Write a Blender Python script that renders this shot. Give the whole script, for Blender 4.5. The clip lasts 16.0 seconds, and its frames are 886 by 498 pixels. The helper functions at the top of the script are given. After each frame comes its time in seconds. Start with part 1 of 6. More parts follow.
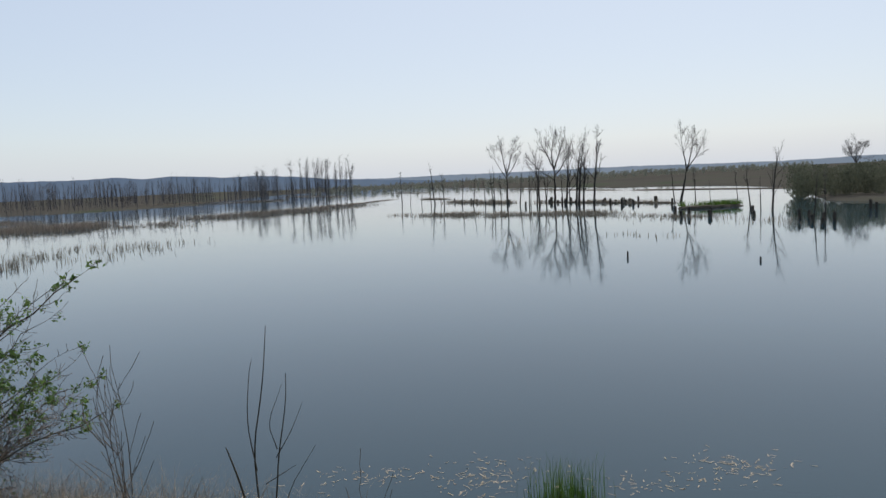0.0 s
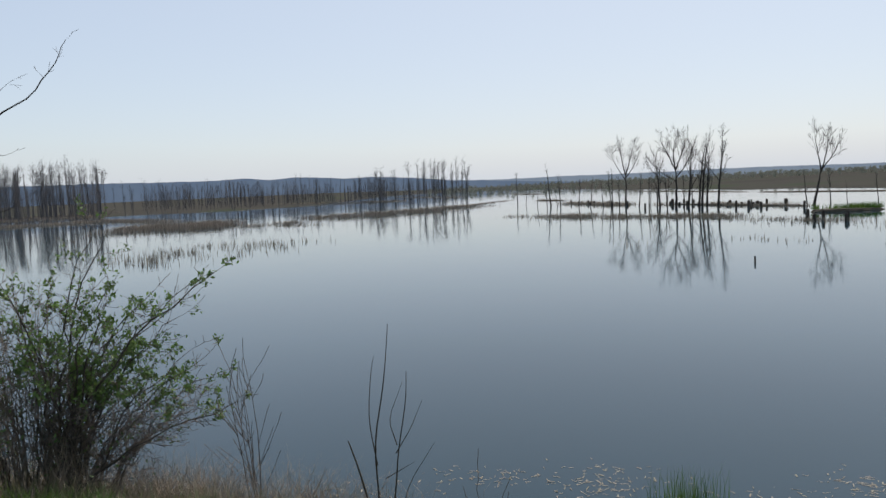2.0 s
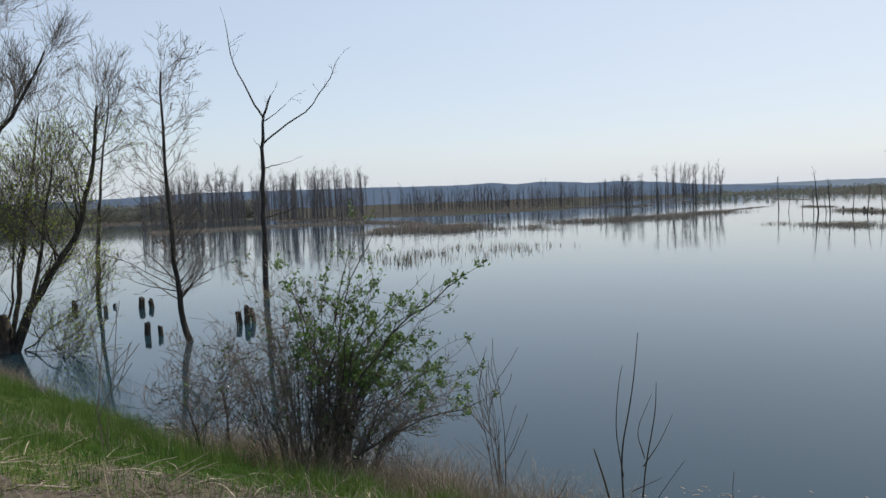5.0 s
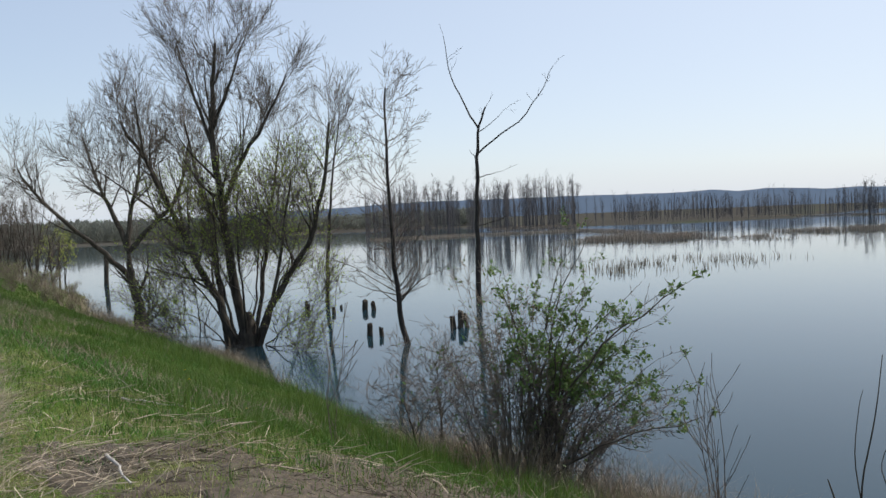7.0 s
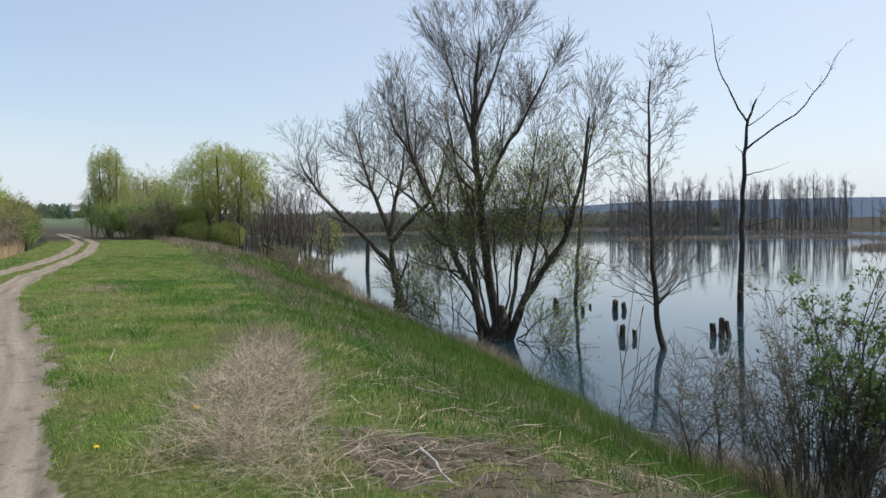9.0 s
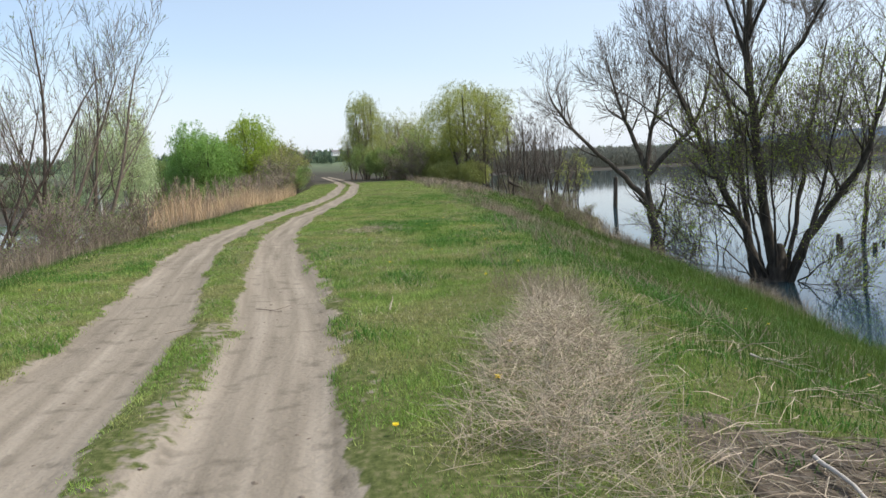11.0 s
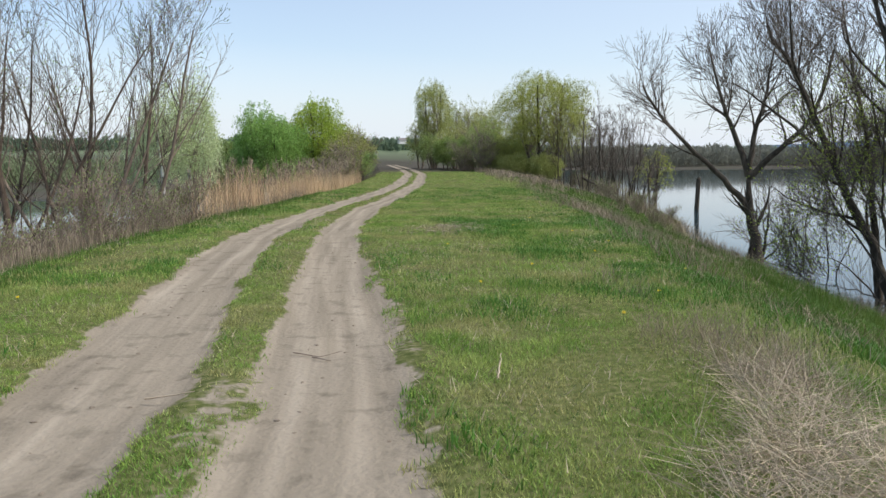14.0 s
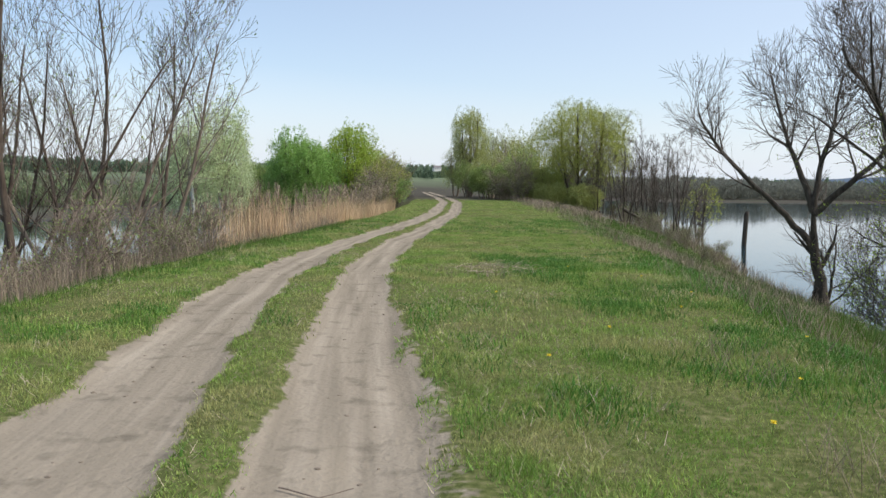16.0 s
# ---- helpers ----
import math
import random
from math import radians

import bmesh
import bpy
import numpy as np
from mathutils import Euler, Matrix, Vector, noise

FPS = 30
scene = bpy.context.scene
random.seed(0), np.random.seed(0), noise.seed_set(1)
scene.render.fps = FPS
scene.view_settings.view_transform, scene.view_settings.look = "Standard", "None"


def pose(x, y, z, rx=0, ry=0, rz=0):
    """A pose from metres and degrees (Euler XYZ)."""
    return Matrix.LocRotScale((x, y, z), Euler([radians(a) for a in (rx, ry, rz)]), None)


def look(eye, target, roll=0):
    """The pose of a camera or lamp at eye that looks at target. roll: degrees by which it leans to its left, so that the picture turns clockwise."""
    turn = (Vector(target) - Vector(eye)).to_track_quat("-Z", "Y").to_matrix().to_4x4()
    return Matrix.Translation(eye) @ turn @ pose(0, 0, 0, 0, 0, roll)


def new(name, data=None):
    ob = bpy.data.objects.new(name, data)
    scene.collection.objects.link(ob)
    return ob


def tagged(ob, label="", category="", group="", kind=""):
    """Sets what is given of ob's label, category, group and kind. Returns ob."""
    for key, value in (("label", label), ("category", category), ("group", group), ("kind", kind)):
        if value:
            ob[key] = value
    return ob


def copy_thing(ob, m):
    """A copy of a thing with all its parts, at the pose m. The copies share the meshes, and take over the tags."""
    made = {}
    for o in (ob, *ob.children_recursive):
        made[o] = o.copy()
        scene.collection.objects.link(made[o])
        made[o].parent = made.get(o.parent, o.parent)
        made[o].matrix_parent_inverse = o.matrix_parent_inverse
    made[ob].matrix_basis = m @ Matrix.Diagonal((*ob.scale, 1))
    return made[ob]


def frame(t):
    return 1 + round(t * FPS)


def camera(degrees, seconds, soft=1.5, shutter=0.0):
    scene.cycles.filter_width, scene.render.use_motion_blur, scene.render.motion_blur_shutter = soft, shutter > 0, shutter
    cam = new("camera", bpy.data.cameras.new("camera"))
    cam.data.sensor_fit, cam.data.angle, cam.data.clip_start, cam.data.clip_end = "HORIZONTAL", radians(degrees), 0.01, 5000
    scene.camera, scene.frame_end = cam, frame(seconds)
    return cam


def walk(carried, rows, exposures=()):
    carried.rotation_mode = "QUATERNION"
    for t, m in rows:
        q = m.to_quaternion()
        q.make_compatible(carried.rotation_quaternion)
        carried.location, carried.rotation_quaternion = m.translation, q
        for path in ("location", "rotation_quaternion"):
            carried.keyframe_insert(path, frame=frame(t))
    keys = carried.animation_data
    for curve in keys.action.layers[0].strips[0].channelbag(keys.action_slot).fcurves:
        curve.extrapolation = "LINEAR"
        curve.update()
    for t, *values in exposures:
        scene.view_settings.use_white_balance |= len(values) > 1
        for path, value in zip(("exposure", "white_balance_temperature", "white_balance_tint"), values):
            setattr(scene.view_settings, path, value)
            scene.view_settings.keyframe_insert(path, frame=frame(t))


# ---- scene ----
cam = camera(59.5, 16.0)
PATH = [
    (0.0, look((0.000, -0.000, 1.491), (4.965, 0.394, 1.055), -2.65)),
    (0.5, look((-0.001, 0.009, 1.497), (4.955, 0.510, 1.072), -2.59)),
    (1.0, look((-0.010, 0.029, 1.499), (4.929, 0.694, 1.088), -2.20)),
    (1.5, look((-0.020, 0.045, 1.500), (4.887, 0.918, 1.098), -2.28)),
    (2.0, look((-0.024, 0.064, 1.503), (4.832, 1.186, 1.107), -2.54)),
    (2.5, look((-0.030, 0.086, 1.503), (4.751, 1.496, 1.122), -3.06)),
    (3.0, look((-0.046, 0.100, 1.516), (4.651, 1.778, 1.159), -3.17)),
    (5.5, look((-0.082, 0.140, 1.520), (4.008, 3.003, 1.242), -2.22)),
    (6.0, look((-0.093, 0.123, 1.518), (3.739, 3.325, 1.276), -2.29)),
    (6.5, look((-0.100, 0.111, 1.514), (3.510, 3.564, 1.295), -2.34)),
    (7.0, look((-0.109, 0.122, 1.515), (3.340, 3.738, 1.319), -2.34)),
    (7.5, look((-0.155, 0.186, 1.519), (3.214, 3.876, 1.332), -1.76)),
    (8.0, look((-0.245, 0.311, 1.532), (3.009, 4.103, 1.348), -3.15)),
    (8.5, look((-0.321, 0.505, 1.545), (2.639, 4.533, 1.401), -3.07)),
    (9.0, look((-0.307, 0.769, 1.522), (1.881, 5.261, 1.348), -0.75)),
    (9.5, look((-0.286, 1.094, 1.512), (1.389, 5.796, 1.216), -1.66)),
    (10.0, look((-0.318, 1.374, 1.524), (0.786, 6.233, 1.102), -1.02)),
    (12.5, look((-0.573, 3.583, 1.454), (-0.100, 8.529, 0.893), -3.08)),
    (13.0, look((-0.543, 4.128, 1.469), (-0.241, 9.095, 0.987), -2.30)),
    (13.5, look((-0.558, 4.673, 1.489), (-0.220, 9.630, 0.924), -0.90)),
    (14.0, look((-0.560, 5.126, 1.465), (-0.248, 10.082, 0.884), -0.37)),
    (14.5, look((-0.527, 5.627, 1.501), (-0.430, 10.594, 0.936), -0.82)),
    (15.0, look((-0.535, 6.203, 1.509), (-0.178, 11.176, 1.132), 0.19)),
    (15.5, look((-0.558, 6.743, 1.461), (-0.203, 11.718, 1.112), -1.62)),
    (16.0, look((-0.630, 7.303, 1.485), (-0.526, 12.285, 1.080), 0.74)),
]
walk(cam, PATH, [(0, -0.1), (3, -0.1), (5.5, 0.0), (8, 0.12), (9, 0.16), (9.5, 0.32), (10, 0.40), (12.5, 0.33), (16, 0.28)])

# ---------------------------------------------------------------- light
W = -3.24                      # level of the water; the crown of the dyke is z = 0
SUN_AZ, SUN_EL = 104.0, 52.0    # sun over the water, clockwise from +y, hazy
world = bpy.data.worlds.new("sky")
scene.world = world
world.use_nodes = True
wn = world.node_tree
sky = wn.nodes.new("ShaderNodeTexSky")
sky.sky_type, sky.sun_disc = "NISHITA", False
sky.sun_elevation, sky.sun_rotation = radians(SUN_EL), radians(SUN_AZ)
sky.air_density, sky.dust_density, sky.ozone_density = 1.0, 1.1, 1.6
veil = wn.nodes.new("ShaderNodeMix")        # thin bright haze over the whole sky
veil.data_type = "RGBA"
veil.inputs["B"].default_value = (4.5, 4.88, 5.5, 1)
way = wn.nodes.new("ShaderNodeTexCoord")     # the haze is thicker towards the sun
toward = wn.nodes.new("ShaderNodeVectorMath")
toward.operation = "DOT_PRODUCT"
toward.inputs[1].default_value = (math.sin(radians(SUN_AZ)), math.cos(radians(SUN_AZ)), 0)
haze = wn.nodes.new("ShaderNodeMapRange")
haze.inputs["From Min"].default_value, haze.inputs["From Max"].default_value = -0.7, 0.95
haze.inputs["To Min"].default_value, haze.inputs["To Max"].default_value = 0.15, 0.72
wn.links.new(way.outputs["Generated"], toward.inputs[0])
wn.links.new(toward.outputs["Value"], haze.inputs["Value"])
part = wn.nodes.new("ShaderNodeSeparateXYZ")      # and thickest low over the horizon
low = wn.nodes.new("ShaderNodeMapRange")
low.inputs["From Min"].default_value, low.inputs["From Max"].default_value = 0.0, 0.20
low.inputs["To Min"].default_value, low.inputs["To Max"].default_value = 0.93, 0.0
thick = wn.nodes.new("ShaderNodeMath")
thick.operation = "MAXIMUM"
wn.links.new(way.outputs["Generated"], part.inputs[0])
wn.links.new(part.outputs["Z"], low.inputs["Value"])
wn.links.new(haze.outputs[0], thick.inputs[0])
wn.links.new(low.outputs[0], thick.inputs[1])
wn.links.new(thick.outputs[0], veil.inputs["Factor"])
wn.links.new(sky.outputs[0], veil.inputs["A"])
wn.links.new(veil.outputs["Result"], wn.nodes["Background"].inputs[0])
wn.nodes["Background"].inputs[1].default_value = 0.15
sun = new("sun", bpy.data.lights.new("sun", "SUN"))
sun.data.energy, sun.data.angle, sun.data.color = 3.3, radians(1.5), (1.0, 0.94, 0.86)
az, el = radians(SUN_AZ), radians(SUN_EL)
sun.matrix_world = look((0, 0, 60), (-math.sin(az) * math.cos(el), -math.cos(az) * math.cos(el), 60 - math.sin(el)))


# ---------------------------------------------------------------- materials
def material(name, stops, scale=4.0, detail=6.0, rough=0.85, bump=0.3, bump_scale=None, island=0.0, specular=0.3,
             coord="Object", stretch=(1, 1, 1), patches=None, translucent=0.0, distance=0.02):
    """Stops of colour over a noise, with patches of a second noise, relief and a spread from island to island."""
    mat = bpy.data.materials.new(name)
    mat.use_nodes = True
    nt = mat.node_tree
    add, link = nt.nodes.new, nt.links.new
    shader = nt.nodes["Principled BSDF"]
    tc = add("ShaderNodeTexCoord")
    mp = add("ShaderNodeMapping")
    mp.inputs["Scale"].default_value = stretch
    link(tc.outputs[coord], mp.inputs[0])
    nz = add("ShaderNodeTexNoise")
    nz.inputs["Scale"].default_value, nz.inputs["Detail"].default_value = scale, detail
    link(mp.outputs[0], nz.inputs["Vector"])
    ramp = add("ShaderNodeValToRGB")
    while len(ramp.color_ramp.elements) < len(stops):
        ramp.color_ramp.elements.new(0.5)
    for e, (p, c) in zip(ramp.color_ramp.elements, stops):
        e.position, e.color = p, (*c, 1)
    link(nz.outputs["Fac"], ramp.inputs[0])
    colour = ramp.outputs[0]
    if patches:
        big, low, high, tint = patches
        n2 = add("ShaderNodeTexNoise")
        n2.inputs["Scale"].default_value, n2.inputs["Detail"].default_value = big, 3.0
        link(tc.outputs[coord], n2.inputs["Vector"])
        rg = add("ShaderNodeMapRange")
        rg.inputs["From Min"].default_value, rg.inputs["From Max"].default_value = low, high
        link(n2.outputs["Fac"], rg.inputs["Value"])
        mix = add("ShaderNodeMix")
        mix.data_type = "RGBA"
        link(rg.outputs[0], mix.inputs["Factor"])
        link(colour, mix.inputs["A"])
        mix.inputs["B"].default_value = (*tint, 1)
        colour = mix.outputs["Result"]
    if island:
        geo = add("ShaderNodeNewGeometry")
        hsv = add("ShaderNodeHueSaturation")
        r1 = add("ShaderNodeMapRange")
        r1.inputs["To Min"].default_value, r1.inputs["To Max"].default_value = 1 - island, 1 + island
        link(geo.outputs["Random Per Island"], r1.inputs["Value"])
        link(r1.outputs[0], hsv.inputs["Value"])
        r2 = add("ShaderNodeMapRange")
        r2.inputs["To Min"].default_value, r2.inputs["To Max"].default_value = 0.5 - island * 0.05, 0.5 + island * 0.05
        wh = add("ShaderNodeTexWhiteNoise")
        wh.noise_dimensions = "1D"
        link(geo.outputs["Random Per Island"], wh.inputs["W"])
        link(wh.outputs["Value"], r2.inputs["Value"])
        link(r2.outputs[0], hsv.inputs["Hue"])
        link(colour, hsv.inputs["Color"])
        colour = hsv.outputs[0]
    link(colour, shader.inputs["Base Color"])
    shader.inputs["Roughness"].default_value = rough
    shader.inputs["Specular IOR Level"].default_value = specular
    if bump:
        nb = add("ShaderNodeTexNoise")
        nb.inputs["Scale"].default_value, nb.inputs["Detail"].default_value = bump_scale or scale * 3, 8
        link(mp.outputs[0], nb.inputs["Vector"])
        bp = add("ShaderNodeBump")
        bp.inputs["Strength"].default_value, bp.inputs["Distance"].default_value = bump, distance
        link(nb.outputs["Fac"], bp.inputs["Height"])
        link(bp.outputs[0], shader.inputs["Normal"])
    if translucent:
        tr = add("ShaderNodeBsdfTranslucent")
        link(colour, tr.inputs["Color"])
        mx = add("ShaderNodeMixShader")
        mx.inputs[0].default_value = translucent
        link(shader.outputs[0], mx.inputs[1])
        link(tr.outputs[0], mx.inputs[2])
        link(mx.outputs[0], nt.nodes["Material Output"].inputs["Surface"])
    return mat


BARK = material("bark", [(0.3, (0.035, 0.028, 0.022)), (0.7, (0.10, 0.085, 0.065))], 9, stretch=(1, 1, 0.25), bump=0.8)
BARK_WET = material("dead_bark", [(0.3, (0.022, 0.018, 0.015)), (0.7, (0.075, 0.062, 0.05))], 8, stretch=(1, 1, 0.3), bump=0.8)
BARK_TAN = material("tan_bark", [(0.3, (0.13, 0.10, 0.075)), (0.7, (0.27, 0.215, 0.165))], 9, stretch=(1, 1, 0.25), bump=0.6)
BARK_BROWN = material("brown_bark", [(0.3, (0.065, 0.048, 0.036)), (0.7, (0.16, 0.12, 0.09))], 9, stretch=(1, 1, 0.25), bump=0.7)
BARK_PALE = material("pale_bark", [(0.35, (0.10, 0.09, 0.08)), (0.5, (0.5, 0.49, 0.45)), (0.8, (0.62, 0.61, 0.56))], 6, stretch=(1, 1, 0.6), bump=0.3)
TWIG = material("twig", [(0.3, (0.075, 0.058, 0.045)), (0.7, (0.15, 0.12, 0.095))], 12, bump=0)
TWIG_TAN = material("tan_twig", [(0.3, (0.17, 0.135, 0.105)), (0.7, (0.28, 0.225, 0.18))], 12, bump=0)
TWIG_MID = material("brown_twig", [(0.3, (0.095, 0.078, 0.062)), (0.7, (0.17, 0.142, 0.115))], 12, bump=0)
TWIG_FAR = material("grey_twig", [(0.3, (0.055, 0.048, 0.045)), (0.7, (0.10, 0.09, 0.085))], 12, bump=0)
LEAF_SPRING = material("spring_leaf", [(0.3, (0.20, 0.28, 0.075)), (0.7, (0.32, 0.40, 0.14))], 3, bump=0, island=0.3, translucent=0.5, rough=0.6)
LEAF_YELLOW = material("yellow_leaf", [(0.3, (0.30, 0.34, 0.08)), (0.7, (0.43, 0.45, 0.13))], 3, bump=0, island=0.25, translucent=0.55, rough=0.6)
LEAF_OLIVE = material("olive_leaf", [(0.3, (0.32, 0.36, 0.115)), (0.7, (0.46, 0.48, 0.18))], 3, bump=0, island=0.25, translucent=0.55, rough=0.6)
LEAF_GREEN = material("bright_leaf", [(0.3, (0.235, 0.40, 0.095)), (0.7, (0.34, 0.50, 0.16))], 3, bump=0, island=0.25, translucent=0.55, rough=0.6)
LEAF_WILLOW = material("willow_leaf", [(0.3, (0.29, 0.40, 0.06)), (0.7, (0.43, 0.53, 0.10))], 3, bump=0, island=0.25, translucent=0.6, rough=0.6)
LEAF_SILVER = material("silver_leaf", [(0.3, (0.46, 0.54, 0.28)), (0.7, (0.62, 0.68, 0.42))], 3, bump=0, island=0.25, translucent=0.5, rough=0.6)
LEAF_BUSH = material("thorn_leaf", [(0.3, (0.09, 0.155, 0.04)), (0.7, (0.17, 0.255, 0.08))], 3, bump=0, island=0.3, translucent=0.45, rough=0.5)
GRASS = material("grass", [(0.3, (0.14, 0.26, 0.045)), (0.5, (0.23, 0.345, 0.07)), (0.7, (0.35, 0.42, 0.125))], 1.5, bump=0, island=0.35, translucent=0.35, rough=0.6,
                 patches=(0.8, 0.46, 0.64, (0.36, 0.36, 0.14)))
LUSH = material("deep_grass", [(0.3, (0.062, 0.165, 0.024)), (0.7, (0.115, 0.25, 0.042))], 1.3, bump=0, island=0.3, translucent=0.3, rough=0.6)
DRY_GRASS = material("dry_grass", [(0.3, (0.24, 0.22, 0.10)), (0.7, (0.40, 0.35, 0.20))], 3, bump=0, island=0.35, translucent=0.2)
GRASS_RICH = material("lush_grass", [(0.3, (0.052, 0.108, 0.017)), (0.5, (0.085, 0.160, 0.026)), (0.7, (0.145, 0.205, 0.045))], 1.3, bump=0, island=0.3, translucent=0.35, rough=0.6)
SEDGE = material("sedge", [(0.3, (0.06, 0.125, 0.02)), (0.7, (0.14, 0.205, 0.045))], 1.3, bump=0, island=0.35, translucent=0.35, rough=0.5)
STRAW = material("straw", [(0.3, (0.36, 0.295, 0.212)), (0.7, (0.55, 0.465, 0.347))], 6, bump=0, island=0.3, translucent=0.15)
STRAW_GREY = material("grey_straw", [(0.3, (0.215, 0.170, 0.120)), (0.7, (0.355, 0.290, 0.210))], 6, bump=0, island=0.3, translucent=0.1)
MULCH = material("mulch", [(0.3, (0.095, 0.078, 0.056)), (0.7, (0.20, 0.165, 0.12))], 6, bump=0, island=0.35)
REED = material("reed", [(0.3, (0.48, 0.33, 0.19)), (0.7, (0.66, 0.49, 0.31))], 6, bump=0, island=0.25, translucent=0.15)
REED_FAR = material("marsh_reed", [(0.3, (0.26, 0.20, 0.145)), (0.7, (0.40, 0.315, 0.235))], 2, bump=0, island=0.3)
FLOWER = material("dandelion_petal", [(0.3, (0.75, 0.55, 0.02)), (0.7, (0.85, 0.65, 0.03))], 9, bump=0)
POST = material("rotten_wood", [(0.3, (0.03, 0.024, 0.018)), (0.7, (0.10, 0.08, 0.06))], 9, stretch=(1, 1, 0.2), bump=0.9)
LOG = material("bleached_wood", [(0.3, (0.32, 0.29, 0.25)), (0.7, (0.55, 0.51, 0.46))], 6, bump=0.4)
SAND_DARK = material("turf_soil", [(0.3, (0.05, 0.04, 0.028)), (0.7, (0.11, 0.09, 0.06))], 6, bump=0.6)
# soft green with the haze over the rise painted into it
RISEWOOD_HAZED = material("hazed_rise_wood", [(0.3, (0.13, 0.19, 0.125)), (0.7, (0.19, 0.25, 0.16))], 0.02, bump=0, island=0.12, translucent=0.5)
# paler than the wood itself: distance haze is mixed into the base colour
FARWOOD_HAZED = material("far_wood", [(0.3, (0.19, 0.20, 0.165)), (0.7, (0.24, 0.245, 0.20))], 0.15, bump=0, island=0.1, translucent=0.5)


def interp(v, table):
    return np.interp(v, [a for a, _ in table], [b for _, b in table])


RUT_R = [(-30, -1.6), (0, -1.1), (7, -0.97), (9, -0.96), (10, -0.99), (11.6, -1.09), (14.7, -1.35), (17.6, -1.52), (21, -1.70), (25, -1.60), (28.5, -1.3),
         (38, -0.25), (44, 0.2), (51, 0.9), (62, 1.4), (80, 2.2), (110, 2.0), (400, -6)]
RUT_L = [(-30, -3.2), (0, -2.6), (7.5, -2.40), (8.6, -2.45), (10, -2.54), (12, -2.70), (14.8, -2.93), (17.7, -3.14), (21, -3.22), (25, -3.02), (28.5, -2.68), (38, -1.4),
         (44, -0.85), (51, -0.25), (62, 0.2), (80, 0.9), (110, 0.6), (400, -7.5)]
EDGE_L = [(-60, -6), (15, -5.6), (20, -5.4), (24, -5.1), (30, -4.5), (42, -3.2), (55, -2.4), (80, -1.6), (400, -10)]
EDGE_R = [(-60, 1.4), (0, 1.8), (8, 2.2), (16, 3.1), (22, 4.0), (35, 5.0), (45, 5.9), (60, 8.0), (90, 8.5), (400, 2)]
SHORE = [(-60, 8.5), (0, 9.7), (10.7, 9.9), (13.2, 10.6), (16.8, 11.5), (24, 12.6), (33, 13.7), (42, 15.2), (50, 16.9), (61, 20.5), (80, 23), (140, 24), (400, 20)]
# the far shore round the flooded meadow: bearing from +y in degrees clockwise, distance
FAR = [(-180, 60), (-150, 60), (-90, 60), (-60, 95), (-40, 120), (-28, 132), (-18, 140), (-10, 190), (-4, 320), (12, 320), (20, 322), (36, 400), (45, 390), (50, 330), (54, 300), (59, 285), (63, 300), (68, 330), (70, 420), (74, 640),
       (78, 760), (84, 640), (88, 480), (90.5, 395), (98, 288), (104, 258), (109.5, 206), (111.5, 140), (114, 126), (118, 122), (130, 130), (180, 120)]


def lattice(i, j, seed):
    """A random value from 0 to 1 for each point of a whole-number grid."""
    h = (i.astype(np.int64) * 374761393 + j.astype(np.int64) * 668265263 + int(seed * 1000) * 982451653) & 0xFFFFFFFF
    h = ((h ^ (h >> 13)) * 1274126177) & 0xFFFFFFFF
    return ((h ^ (h >> 16)) & 0xFFFF) / 65535.0


def value_noise(x, y, seed):
    i, j = np.floor(x), np.floor(y)
    u, v = x - i, y - j
    u, v = u * u * (3 - 2 * u), v * v * (3 - 2 * v)
    a, b = lattice(i, j, seed), lattice(i + 1, j, seed)
    c, d = lattice(i, j + 1, seed), lattice(i + 1, j + 1, seed)
    return a + (b - a) * u + (c - a) * v + (a - b - c + d) * u * v


def bumps(x, y, s, seed=0.0):
    """Soft uneven noise in three octaves, about -1 to 1; patches are about 1 / s metres wide."""
    x, y = np.asarray(x, float) * s, np.asarray(y, float) * s
    xr, yr = x * 0.8 - y * 0.6, x * 0.6 + y * 0.8
    v = value_noise(xr, yr, seed) + 0.5 * value_noise(yr * 2.1 + 7, xr * 2.1, seed + 1) + 0.25 * value_noise(xr * 4.3, yr * 4.3 + 3, seed + 2)
    return (v / 1.75 - 0.5) * 3.2


def rut_depth(x, y):
    """1 in the wheel tracks, 0 in the grass, with a ragged edge."""
    wob = 0.10 * bumps(x, y, 1.3, 3.0) + 0.04 * bumps(x, y, 6.0, 1.0)
    r = interp(y, [(9, 0.60), (16, 0.53), (28, 0.48)]) - np.abs(x - interp(y, RUT_R)) + wob
    l = interp(y, [(9, 0.64), (16, 0.58), (28, 0.48)]) - np.abs(x - interp(y, RUT_L)) + wob
    return np.clip(np.maximum(r, l) / 0.18 + 0.1, 0, 1)


def bare_soil(x, y):
    """Crumbly pale soil with thin grass: along the outer edge of the track and in the worn middle."""
    r, l = interp(y, RUT_R), interp(y, RUT_L)
    side = np.clip(1 - np.abs(x - r - 0.62 - 0.15 * bumps(x, y, 0.4, 6.0)) / 0.30, 0, 1) * np.clip((22 - y) / 8, 0, 1) * np.clip(0.9 + bumps(x, y, 0.7, 4.0), 0, 1)
    mid = np.clip(1 - np.abs(x - (r + l) / 2 - 0.12) / 0.5, 0, 1) * np.clip((13 - y) / 3.0, 0, 1) * np.clip(0.72 + 0.9 * bumps(x, y, 0.9, 8.0), 0, 1)
    left = np.clip(1 - np.abs(x - l - 0.52) / 0.22, 0, 1) * np.clip(0.4 + bumps(x, y, 0.8, 9.0), 0, 1) * np.clip((20 - y) / 8, 0, 1)
    return np.maximum(np.maximum(side, mid), left)


